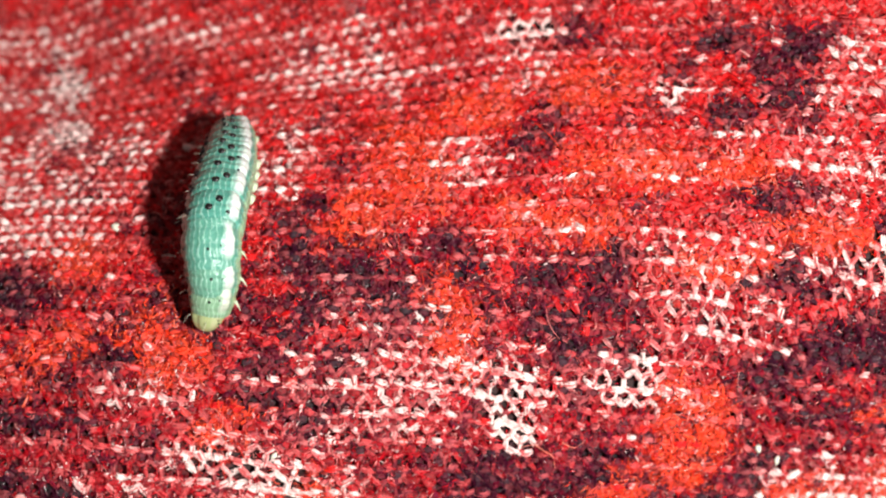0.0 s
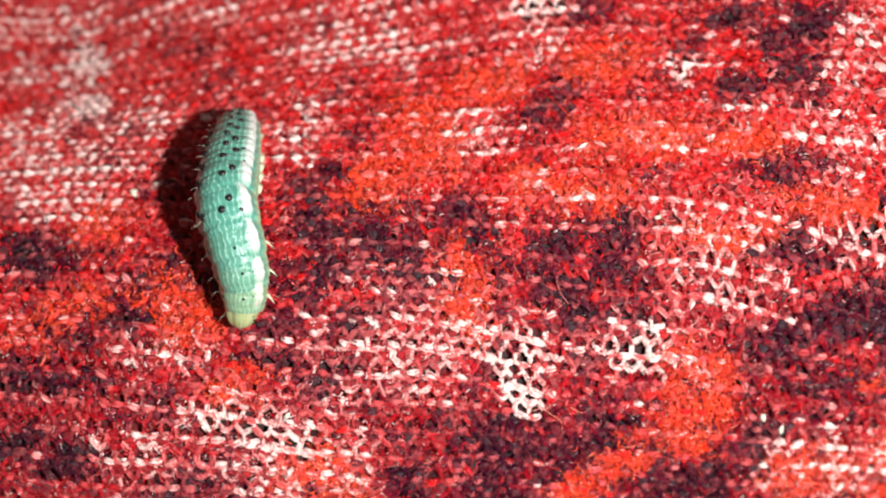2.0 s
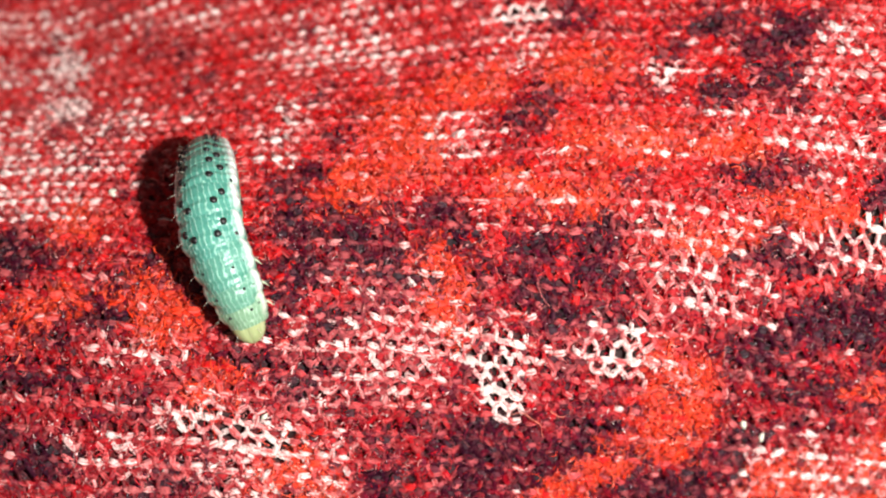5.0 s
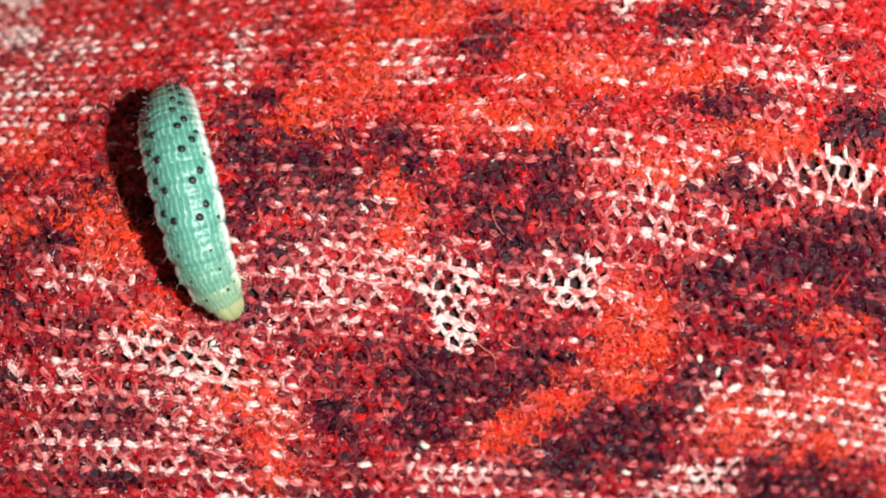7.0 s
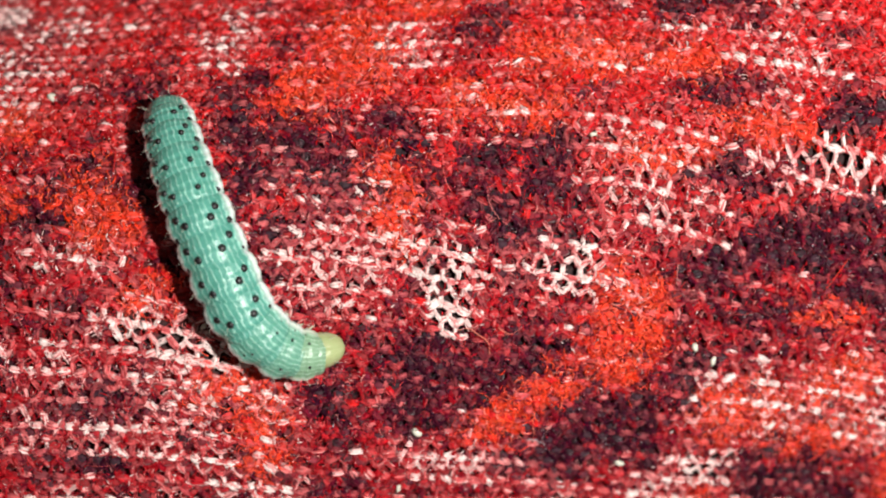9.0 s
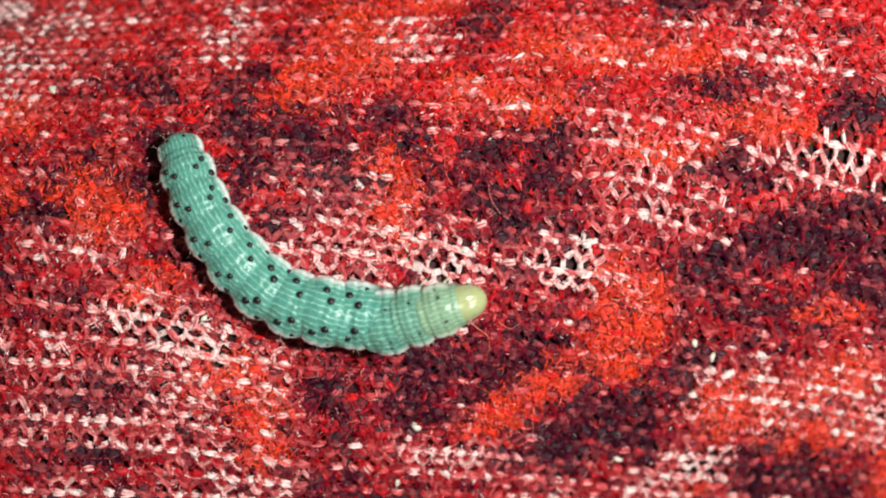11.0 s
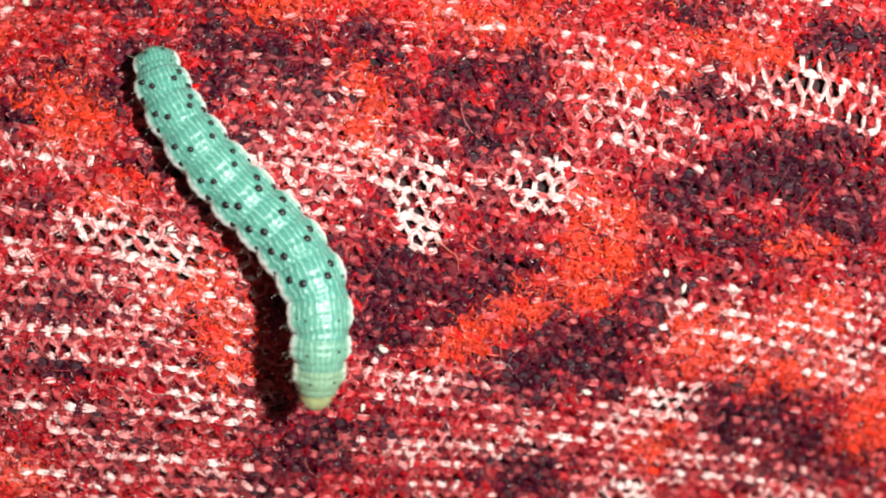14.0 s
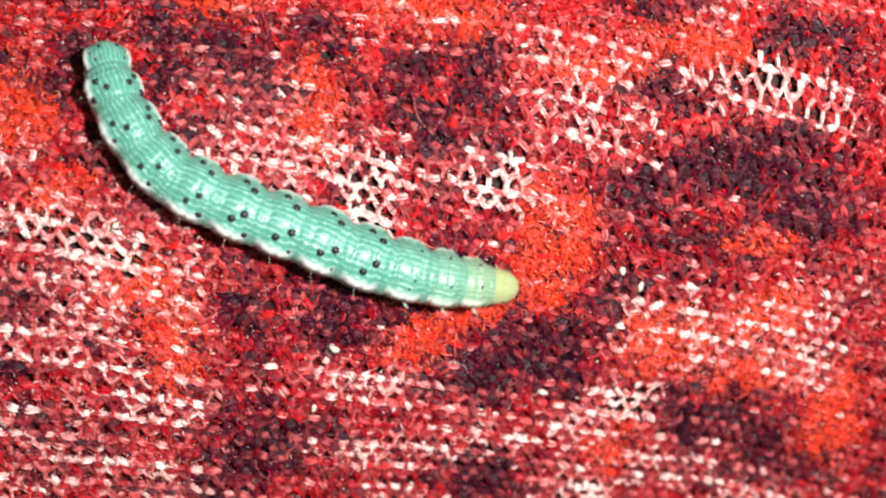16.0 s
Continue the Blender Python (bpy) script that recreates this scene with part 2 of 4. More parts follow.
def yarn(name, rough, sheen, gloss=0.45):
    m, tree, shader = material(name)
    col = tree.nodes.new("ShaderNodeAttribute")
    col.attribute_name = "print"
    coords = tree.nodes.new("ShaderNodeTexCoord")
    grain = node(tree, "ShaderNodeTexNoise", Scale=9000.0, Detail=4.0)
    ramp = tree.nodes.new("ShaderNodeMapRange")
    ramp.inputs["To Min"].default_value, ramp.inputs["To Max"].default_value = 0.30, 1.75
    mult = tree.nodes.new("ShaderNodeVectorMath")
    mult.operation = "SCALE"
    tree.links.new(coords.outputs["Object"], grain.inputs["Vector"])
    tree.links.new(grain.outputs["Fac"], ramp.inputs["Value"])
    tree.links.new(col.outputs["Color"], mult.inputs[0])
    tree.links.new(ramp.outputs["Result"], mult.inputs["Scale"])
    tree.links.new(mult.outputs["Vector"], shader.inputs["Base Color"])
    shader.inputs["Roughness"].default_value = rough
    shader.inputs["Specular IOR Level"].default_value = gloss
    shader.inputs["Sheen Weight"].default_value = sheen
    bump = node(tree, "ShaderNodeBump", Strength=0.6, Distance=0.00005)
    tree.links.new(grain.outputs["Fac"], bump.inputs["Height"])
    tree.links.new(bump.outputs["Normal"], shader.inputs["Normal"])
    return m


YARN = yarn("polyester_yarn", 0.42, 0.0, 0.13)
BACKING = yarn("brushed_backing", 0.75, 0.2)
FUZZ = yarn("loose_fibre", 0.28, 0.0, 0.45)


def solid(name, verts, faces, mat, cols=None, smooth=True):
    """A mesh from arrays in millimetres, all faces with the same number of corners."""
    me = bpy.data.meshes.new(name)
    n, k = len(faces), faces.shape[1]
    me.vertices.add(len(verts))
    me.vertices.foreach_set("co", (verts * MM).astype(np.float32).ravel())
    me.loops.add(n * k)
    me.loops.foreach_set("vertex_index", faces.astype(np.int32).ravel())
    me.polygons.add(n)
    me.polygons.foreach_set("loop_start", np.arange(0, n * k, k, dtype=np.int32))
    me.polygons.foreach_set("use_smooth", np.full(n, smooth))
    me.update(calc_edges=True)
    me.materials.append(mat)
    if cols is not None:
        att = me.attributes.new("print", "FLOAT_COLOR", "POINT")
        att.data.foreach_set("color", np.c_[cols, np.ones(len(cols))].astype(np.float32).ravel())
    return me


# x, y, size: bits of lint, and light glints given a body as pale lumps
SPECKS = [
    (-9.85, 7.18, 0.22),
    (14.65, -2.64, 0.16),
    (3.28, -8.02, 0.14),
    (3.94, -5.72, 0.18),
    (15.46, -3.21, 0.16),
    (12.16, -7.38, 0.16),
    (10.49, 5.43, 0.13),
    (-3.90, -1.50, 0.14),
]

# ---- the cloth ----
PITCH, COURSE = 0.62, 0.52
X0, X1, Y0, Y1 = -18, 28, -17, 19.5


def course_table():
    """For every x and every course, taken along the slope of the cloth, the y at which it lies."""
    xs, ys = np.arange(X0 - 3, X1 + 3, 0.5), np.arange(Y0 - 6, Y1 + 6, 0.05)
    gx, gy = np.meshgrid(xs, ys, indexing="ij")
    steep = np.gradient(ground(gx, gy), 0.05, axis=1)
    run = np.cumsum(np.sqrt(1 + steep**2), axis=1) * 0.05
    run -= run[:, [int(np.argmin(np.abs(ys)))]]
    low = step(4 - gy, -4, 4)[..., 0]
    run += 0.05 * gx + 0.09 * gx * low + 0.003 * np.maximum(gx, 0) ** 2 + 0.20 * waves(gx, gy, 32, 16) + 0.02 * waves(gx, gy, 33, 5)
    cs = np.arange(-34, 44, 0.05)
    return xs, cs, np.stack([np.interp(cs, np.maximum.accumulate(r), ys) for r in run])


XS, CS, LIE = course_table()


def lay(cx, cv):
    """Where a stitch at cx along its course and cv across the courses lies on the plan."""
    x = cx + 0.25 * waves(cx, cv, 31, 14) + 0.03 * waves(cx, cv, 34, 4)
    i = np.clip(((x - XS[0]) / 0.5).astype(int), 0, len(XS) - 2)
    t = np.clip((x - XS[i]) / 0.5, 0, 1)
    k = np.clip((cv - CS[0]) / 0.05, 0, len(CS) - 2.001)
    j = k.astype(int)
    d = k - j
    y = (LIE[i, j] * (1 - d) + LIE[i, j + 1] * d) * (1 - t) + (LIE[i + 1, j] * (1 - d) + LIE[i + 1, j + 1] * d) * t
    return x, y


def scatter(u, w, kind):
    """Three even random numbers between 0 and 1 for each stitch."""
    return [np.abs(np.sin(u * p + w * q + kind * 3.1) * r) % 1 for p, q, r in ((12.9898, 78.233, 43758.5453), (39.425, 11.135, 24634.6345), (7.31, 53.77, 15731.743))]


FILAMENTS = 4


def strand_shape(seed):
    """A strand of yarn along x from 0 to 1, one unit thick: a core with loose filaments wound over it. Gives points, quads and the piece of each point."""
    rng = np.random.RandomState(seed)
    v, f, piece = [], [], []

    def tube(line, rad, sides, at):
        base = len(v)
        for (x, y, z), r in zip(line, rad):
            for k in range(sides):
                a = 2 * math.pi * k / sides
                v.append((x, y + r * math.cos(a), z + r * math.sin(a)))
                piece.append(at)
        for i in range(len(line) - 1):
            for k in range(sides):
                k2 = (k + 1) % sides
                f.append((base + i * sides + k, base + i * sides + k2, base + (i + 1) * sides + k2, base + (i + 1) * sides + k))

    tube([(-0.06, 0, 0), (0.5, 0, 0.1), (1.06, 0, 0)], (0.62, 0.75, 0.62), 5, 0)
    for n in range(FILAMENTS):
        a, twist = math.pi * (0.12 + 0.76 * (n + rng.uniform(0.1, 0.9)) / FILAMENTS), rng.normal(0.5, 0.45)
        far = rng.uniform(0.65, 1.05, 3)
        tube([(x + rng.uniform(-0.12, 0.12), far[i] * math.cos(a + twist * (i - 1)), far[i] * math.sin(a + twist * (i - 1)) + rng.uniform(-0.1, 0.25))
              for i, x in enumerate((-0.05, 0.5, 1.05))], (0.30, rng.uniform(0.38, 0.52), 0.22), 3, n + 1)
    return np.array(v), np.array(f), np.array(piece)


STRANDS = [strand_shape(seed) for seed in range(6)]


def yarn_mesh(name, p, q, rad, cols, sag=0.0):
    """One mesh of many strands from p to q; cols: a colour for each strand's core and filaments; sag: how far the ends dip."""
    d = q - p
    across = np.cross(d, (0, 0, 1.0))
    across /= np.linalg.norm(across, axis=1, keepdims=True)
    up = np.cross(across, d)
    up /= np.linalg.norm(up, axis=1, keepdims=True)
    verts, faces, tints, base = [], [], [], 0
    kind = np.abs((np.sin(p[:, 0] * 91.7 + p[:, 1] * 37.3) * 999).astype(int)) % len(STRANDS)
    for at, (v, f, piece) in enumerate(STRANDS):
        mine = np.nonzero(kind == at)[0]
        if not len(mine):
            continue
        r = rad[mine][:, None, None]
        height = v[None, :, 2, None] * r - sag * (2 * v[None, :, 0, None] - 1) ** 2
        xyz = p[mine][:, None] + v[None, :, 0, None] * d[mine][:, None] - v[None, :, 1, None] * r * across[mine][:, None] + height * up[mine][:, None]
        verts.append(xyz.reshape(-1, 3))
        faces.append(((np.arange(len(mine)) * len(v))[:, None, None] + f[None] + base).reshape(-1, 4))
        tints.append(cols[mine][:, piece].reshape(-1, 3))
        base += len(mine) * len(v)
    return solid(name, np.concatenate(verts), np.concatenate(faces), YARN, np.concatenate(tints))


def dyed(c, k, rng):
    """Colours for the core and the filaments of each strand: the print, faded towards bare yarn by k, each filament a little different."""
    n = len(c)
    kf = np.clip(k[:, None] + 0.11 * rng.normal(0, 1, (n, FILAMENTS + 1)) * (0.3 + step(c[:, 0], 0.03, 0.3)), 0, 1).ravel()
    base = np.repeat(c, FILAMENTS + 1, 0) * np.repeat(rng.uniform(0.6, 1.25, (n, 1)), FILAMENTS + 1, 0) * rng.uniform(0.75, 1.2, (n * (FILAMENTS + 1), 1))
    out = mix(base, yarn_tint(kf), np.clip(1.35 * kf, 0, 1)[:, None]) * rng.uniform(0.8, 1.1, (n * (FILAMENTS + 1), 1))
    out = out.reshape(n, FILAMENTS + 1, 3)
    out[:, 0] *= 0.75
    return out


def yarn_tint(k):
    """From dyed rose to bare white yarn."""
    return mix(np.array(ROSE), WHITE, step(k, 0.45, 1.1))


def build_cloth():
    cloth = tagged(new("fabric"), "red printed open-knit mesh fabric with dark, orange and white blots", "fabric", kind="structure")
    rng = np.random.RandomState(7)
    # backing sheet, its print darkened to stand for shade inside the holes
    far = np.array([8, 18, 32, 52, 80, 120, 180, 260, 360.0])
    ex = np.r_[X0 - far[::-1], np.linspace(X0, X1, 402), X1 + far]
    ey = np.r_[Y0 - far[::-1], np.linspace(Y0, Y1, 362), Y1 + far]
    gx, gy = np.meshgrid(ex, ey)
    v = np.stack([gx, gy, ground(gx, gy) - 0.36 + 0.28 * napped(gx, gy) + 0.05 * waves(gx, gy, 21, 0.45) + 0.06 * waves(gx * 0.6, gy, 52, 1.8)], -1).reshape(-1, 3)
    i = np.arange(379)[:, None] * 420 + np.arange(419)[None]
    f = np.stack([i, i + 1, i + 421, i + 420], -1).reshape(-1, 4)
    c, _, white = printed(v[:, 0], v[:, 1])
    # hole shade in colour: near black under white blots, lighter where nap closes them
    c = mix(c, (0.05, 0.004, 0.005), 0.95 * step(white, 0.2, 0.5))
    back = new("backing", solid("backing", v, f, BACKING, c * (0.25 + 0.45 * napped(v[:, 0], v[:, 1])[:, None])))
    back.parent = cloth
    tagged(back, "brushed red and maroon underside of the knit, darkened for shade in the holes")
    # hexagonal net: two junctions for each cell, every other course drawn tighter
    u, w = np.meshgrid(np.arange(-100, 100), np.arange(-66, 84))
    u, w = u.ravel(), w.ravel()

    def place(u, w, kind, dx=0.0, dy=0.0, jitter=1.0):
        """kind 0 and 1: the two junctions of a cell; 2: the middle of its hole."""
        cx = PITCH * (u + 0.5 * (w % 2)) + (PITCH / 2 if kind == 1 else 0) + dx
        cv = COURSE * (w + (0.667, 0.333, 0.0)[kind]) + dy + ((0.09 if kind == 0 else -0.03) * np.where(w % 2 == 0, 1, -1) if kind < 2 else 0)
        h, g, k = scatter(u, w, kind)
        x, y = lay(cx + jitter * 0.13 * (h - 0.5), cv + jitter * 0.11 * (g - 0.5))
        return np.stack([x, y, ground(x, y) + 0.05 * (k - 0.5)], -1)

    a = place(u, w, 0)
    odd = w % 2
    pairs = [(a, place(u, w, 1)), (a, place(u - 1, w, 1)), (a, place(u - 1 + odd, w + 1, 1))]
    p, q = np.concatenate([s for s, _ in pairs]), np.concatenate([e for _, e in pairs])
    inside = (p[:, 0] > X0) & (p[:, 0] < X1) & (p[:, 1] > Y0) & (p[:, 1] < Y1)
    tall = np.repeat([1.0, 1.0, 0.8], len(a))[inside][:, None]
    p, q = p[inside], q[inside]
    n = len(p)
    centre = (p + q) / 2
    c, pale, white = printed(centre[:, 0], centre[:, 1], 0.22)
    patch = waves(centre[:, 0] * 0.7, centre[:, 1], 61, 1.5)
    rad = rng.uniform(0.085, 0.14, n) * (1 + 0.2 * waves(centre[:, 0] * 0.6, centre[:, 1], 51, 1.6)) * (0.5 + 0.5 * tall[:, 0])
    k = np.clip(0.85 * pale - 0.08 + 0.16 * patch + 0.15 * rng.normal(0, 1, n), 0, 0.9) * (0.4 + 0.6 * step(c[:, 0], 0.03, 0.25)[:, 0])
    k = np.maximum(k, step(white, 0.25, 0.55)[:, 0] * rng.uniform(0.85, 1.0, n))
    net = new("net", yarn_mesh("net", p, q, rad, dyed(c * (0.75 + 0.25 * tall), k, rng)))
    net.parent = cloth
    tagged(net, "hexagonal knitted net of red and pink yarn", kind="stuff")
    # the holes of every other course are closed by a tuft of yarn
    tuft = place(u, w, 2)
    fill = (w % 2 == 1) | (rng.uniform(0, 1, len(w)) < 0.25)
    keep = fill & (tuft[:, 0] > X0) & (tuft[:, 0] < X1) & (tuft[:, 1] > Y0) & (tuft[:, 1] < Y1)
    j = tuft[keep]
    c, pale, white = printed(j[:, 0], j[:, 1], 0.12)
    shut = white < 0.3
    j, c, pale = j[shut], c[shut], pale[shut]
    n = len(j)
    lat, lon = np.array([0.25, 0.5, 0.75]) * math.pi, np.arange(7) * 2 * math.pi / 7
    unit = np.array([(0, 0, 1)] + [(math.sin(a) * math.cos(b), math.sin(a) * math.sin(b), math.cos(a)) for a in lat for b in lon])
    f1 = np.array([(0, 1 + b, 1 + (b + 1) % 7) for b in range(7)] + [x for l in range(2) for b in range(7) for x in
                  ((1 + l * 7 + b, 8 + l * 7 + b, 8 + l * 7 + (b + 1) % 7), (1 + l * 7 + b, 8 + l * 7 + (b + 1) % 7, 1 + l * 7 + (b + 1) % 7))])
    size = np.stack([rng.uniform(0.22, 0.32, n), rng.uniform(0.15, 0.24, n), rng.uniform(0.14, 0.20, n)], -1)
    v = (j[:, None] + (0, 0, -0.08) + unit[None] * size[:, None] * rng.uniform(0.8, 1.15, (n, len(unit), 1))).reshape(-1, 3)
    f = ((np.arange(n) * len(unit))[:, None, None] + f1[None]).reshape(-1, 3)
    tufts = new("tufts", solid("tufts", v, f, BACKING, np.repeat(c * rng.uniform(0.5, 1.0, (n, 1)), len(unit), 0)))
    tufts.parent = cloth
    tagged(tufts, "matted red tufts that close every other row of holes", kind="stuff")
    # glossy loops along every other course, below its open holes
    j = place(u, w, 2, 0.0, -0.27, 0.8)
    keep = ((w % 2 == 0) | (rng.uniform(0, 1, len(w)) < 0.45)) & (j[:, 0] > X0) & (j[:, 0] < X1) & (j[:, 1] > Y0) & (j[:, 1] < Y1)
    small = (w % 2 == 1)[keep]
    j, on = j[keep], place(u, w, 2, 0.1, -0.27, 0.8)[keep]
    turn = np.arctan2(on[:, 1] - j[:, 1], on[:, 0] - j[:, 0]) + rng.normal(0.08, 0.30, len(j))
    c, pale, white = printed(j[:, 0], j[:, 1], 0.10)
    n = len(j)
    patch = waves(j[:, 0] * 0.5, j[:, 1], 62, 1.6)
    fibrous = step(blots(j[:, 0], j[:, 1], ORANGES), 0.3, 0.7)[:, 0]
    nap = napped(j[:, 0], j[:, 1])
    # paleness of each loop: thin dye, and the yarn's sheen painted in with it
    k = np.clip(0.12 + 0.85 * pale + 0.05 * step(j[:, 1], 4, 8)[:, 0] + 0.22 * patch + 0.24 * rng.normal(0, 1, n) - 0.14 * fibrous, 0.0, 1.0) * (0.50 + 0.50 * step(c[:, 0], 0.08, 0.35)[:, 0])
    k = np.clip(1.45 * k - 0.02 + 0.12 * rng.normal(0, 1, n), 0, np.clip(0.44 + 0.75 * pale + 0.10 * rng.normal(0, 1, n), 0, 1))
    k = k * np.where(small, 0.75, 1.0)
    near = (j[:, 0] > -6.5) & (j[:, 0] < 12.5) & (j[:, 1] > -6) & (j[:, 1] < 4.0) & (white < 0.3) & ~small
    single = np.zeros(n, bool)
    single[np.nonzero(near)[0][rng.permutation(int(near.sum()))[:300]]] = True
    many = ~single
    reach = rng.uniform(0.16, 0.27, n) * np.where(small, 0.75, 1.0)
    thick = rng.uniform(0.10, 0.165, n) * np.where(small, 0.8, 1.0)
    way = np.stack([np.cos(turn), np.sin(turn), 0 * turn], -1) * reach[:, None]
    mid = j + (0, 0, 0.09) + (0, 0, 0.08) * nap[:, None]
    cols = dyed(c, k, rng)
    loops = new("loops", yarn_mesh("loops", (mid - way)[many], (mid + way)[many], thick[many], cols[many], 0.09))
    loops.parent = cloth
    tagged(loops, "glossy pink and red loops in rows along the knit", kind="stuff")
    # the loops on the caterpillar's way, one by one, in a few shades of yarn
    shades = [dyed(np.array([base]), np.array([x]), rng) for base in (RED, CRIMSON, ORANGE, DARK) for x in (0.05, 0.3, 0.55, 0.9)]
    kinds = [yarn_mesh("loop", np.array([(-0.22, 0.01 * i, 0.0)]), np.array([(0.22, 0.01 * i, 0.0)]), np.array([0.12]), shade, 0.09) for i, shade in enumerate(shades)]
    for at in np.nonzero(single)[0]:
        pick = int(np.argmin([np.sum((np.sqrt(shade[0].mean(0)) - np.sqrt(cols[at].mean(0))) ** 2) for shade in shades]))
        ob = new("loop", kinds[pick])
        ob.parent = cloth
        ob.matrix_basis = Matrix.Translation(Vector(mid[at]) * MM) @ Matrix.Rotation(turn[at], 4, "Z")
    # loose fibres: a curly pile between the stitches, thin on the white blots, and a few long stray hairs
    n, m = 60000, 5
    x, y = rng.uniform(X0, X1, n), rng.uniform(Y0, Y1, n)
    c, pale, white = printed(x, y, 0.35)
    stay = rng.uniform(0, 1, n) > 0.9 * step(white, 0.3, 0.6)[:, 0]
    x, y, c = x[stay], y[stay], c[stay]
    n = len(x)
    stray = rng.uniform(0, 1, n) < 0.04
    head, bend = rng.uniform(0, 6.28, n), rng.normal(0, 1, n) * np.where(stray, 2.0, 3.0)
    length = np.where(stray, rng.uniform(0.8, 1.8, n), rng.uniform(0.18, 0.5, n))
    nap = napped(x, y)
    lift, root = rng.uniform(0.02, 0.30, n), rng.uniform(-0.12, 0.10, n) + 0.13 * nap
    pts = [np.stack([x, y], -1)]
    for s in range(m - 1):
        a2 = head + bend * s / (m - 1)
        pts.append(pts[-1] + np.stack([np.cos(a2), np.sin(a2)], -1) * (length / (m - 1))[:, None])
    pts = np.stack(pts, 1)
    z = ground(pts[..., 0], pts[..., 1]) + root[:, None] + lift[:, None] * np.sin(np.linspace(0, math.pi, m))[None]
    line = np.concatenate([pts, z[..., None]], -1)
    go = np.diff(line, axis=1, append=2 * line[:, -1:] - line[:, -2:-1])
    side = np.cross(go, (0, 0, 1.0))
    side *= (np.where(stray, 0.010, rng.uniform(0.009, 0.022, n) * (1 + 0.25 * nap))[:, None] / np.linalg.norm(side, axis=-1))[..., None]
    v = np.stack([line - side, line + side + (0, 0, 0.01)], 2).reshape(-1, 3)
    base, s = (np.arange(n) * m * 2)[:, None], np.arange(m - 1)[None] * 2
    f = np.stack([base + s, base + s + 1, base + s + 3, base + s + 2], -1).reshape(-1, 4)
    # glints on the fibres, painted in as pink and light orange
    pink = (rng.uniform(0, 1, n) < 0.15) * rng.uniform(0.1, 0.55, n) * (0.2 + 0.8 * step(c[:, 0], 0.08, 0.35)[:, 0])
    c = mix(c * rng.uniform(0.5, 1.5, (n, 1)), (0.8, 0.42, 0.38), pink[:, None])
    orange_glint = step(blots(x, y, ORANGES), 0.25, 0.7)[:, 0] * rng.uniform(0, 0.7, n) * (c[:, 0] > 0.3)
    c = mix(c, (0.86, 0.10, 0.035), orange_glint[:, None])
    fuzz = new("loose_fibres", solid("loose_fibres", v, f, FUZZ, np.repeat(c, m * 2, 0)))
    fuzz.parent = cloth
    tagged(fuzz, "fine curly red fibres standing off the yarn", kind="stuff")
    # broken filament ends that rough up the yarn
    n, m = 40000, 3
    x, y = rng.uniform(X0, X1, n), rng.uniform(Y0, Y1, n)
    c, pale, white = printed(x, y, 0.35)
    stay = white < 0.25
    x, y, c, pale = x[stay], y[stay], c[stay], pale[stay]
    n = len(x)
    head, length = rng.normal(0.1, 0.9, n), rng.uniform(0.08, 0.24, n)
    t = np.array([0, 0.5, 1.0])
    px = x[:, None] + np.cos(head)[:, None] * length[:, None] * t
    py = y[:, None] + np.sin(head)[:, None] * length[:, None] * t
    z = ground(px, py) + rng.uniform(0.03, 0.20, n)[:, None] + rng.uniform(-0.02, 0.10, n)[:, None] * np.array([0, 1.0, 0.4])
    line = np.stack([px, py, z], -1)
    wide = rng.uniform(0.010, 0.026, n)[:, None, None] * np.array([0.6, 1.0, 0.3])[None, :, None]
    side = np.stack([-np.sin(head), np.cos(head), 0 * head], -1)[:, None] * wide
    v = np.stack([line - side, line + side + (0, 0, 0.012)], 2).reshape(-1, 3)
    base, s = (np.arange(n) * m * 2)[:, None], np.arange(m - 1)[None] * 2
    f = np.stack([base + s, base + s + 1, base + s + 3, base + s + 2], -1).reshape(-1, 4)
    # some ends whitened: their glints are put into the colour
    k = (rng.uniform(0, 1, n) < 0.12 + 0.35 * pale) * rng.uniform(0.1, 0.9, n) ** 1.3 * (0.2 + 0.8 * step(c[:, 0], 0.08, 0.35)[:, 0])
    c = mix(c * rng.uniform(0.5, 1.6, (n, 1)), WHITE, k[:, None])
    ends = new("filament_ends", solid("filament_ends", v, f, FUZZ, np.repeat(c, m * 2, 0)))
    ends.parent = cloth
    tagged(ends, "broken pink and red filament ends on the yarn", kind="stuff")


def build_specks():
    """Pale specks on the cloth: lint, and glints of light modelled as small lumps."""
    rng = np.random.RandomState(3)
    for x, y, size in SPECKS:
        n = 9
        v = [(0, 0, 1.0)]
        for ring, (r, z) in enumerate(((0.7, 0.75), (1.0, 0.1), (0.6, -0.5))):
            v += [(r * math.cos(k * 6.283 / n), r * math.sin(k * 6.283 / n), z) for k in range(n)]
        v = np.array(v) * rng.uniform(0.7, 1.25, (len(v), 1)) * (size * 1.3, size * 0.8, size * 0.6)
        f = [(0, 1 + k, 1 + (k + 1) % n) for k in range(n)]
        for ring in range(2):
            for k in range(n):
                a, b = 1 + ring * n + k, 1 + ring * n + (k + 1) % n
                f += [(a, a + n, b + n), (a, b + n, b)]
        ob = new("pale_speck", solid("pale_speck", v, np.array(f), SPECK_WHITE))
        ob.matrix_basis = pose(x * MM, y * MM, (float(ground(x, y)) + 0.16) * MM, 0, 0, rng.uniform(0, 360))
        tagged(ob, "tiny glossy pale speck on the red fabric, among lint and modelled glints", "lint", "lint specks on the fabric")



HAIR_PINK, HAIR_GREY = (0.74, 0.20, 0.14), (0.30, 0.27, 0.30)
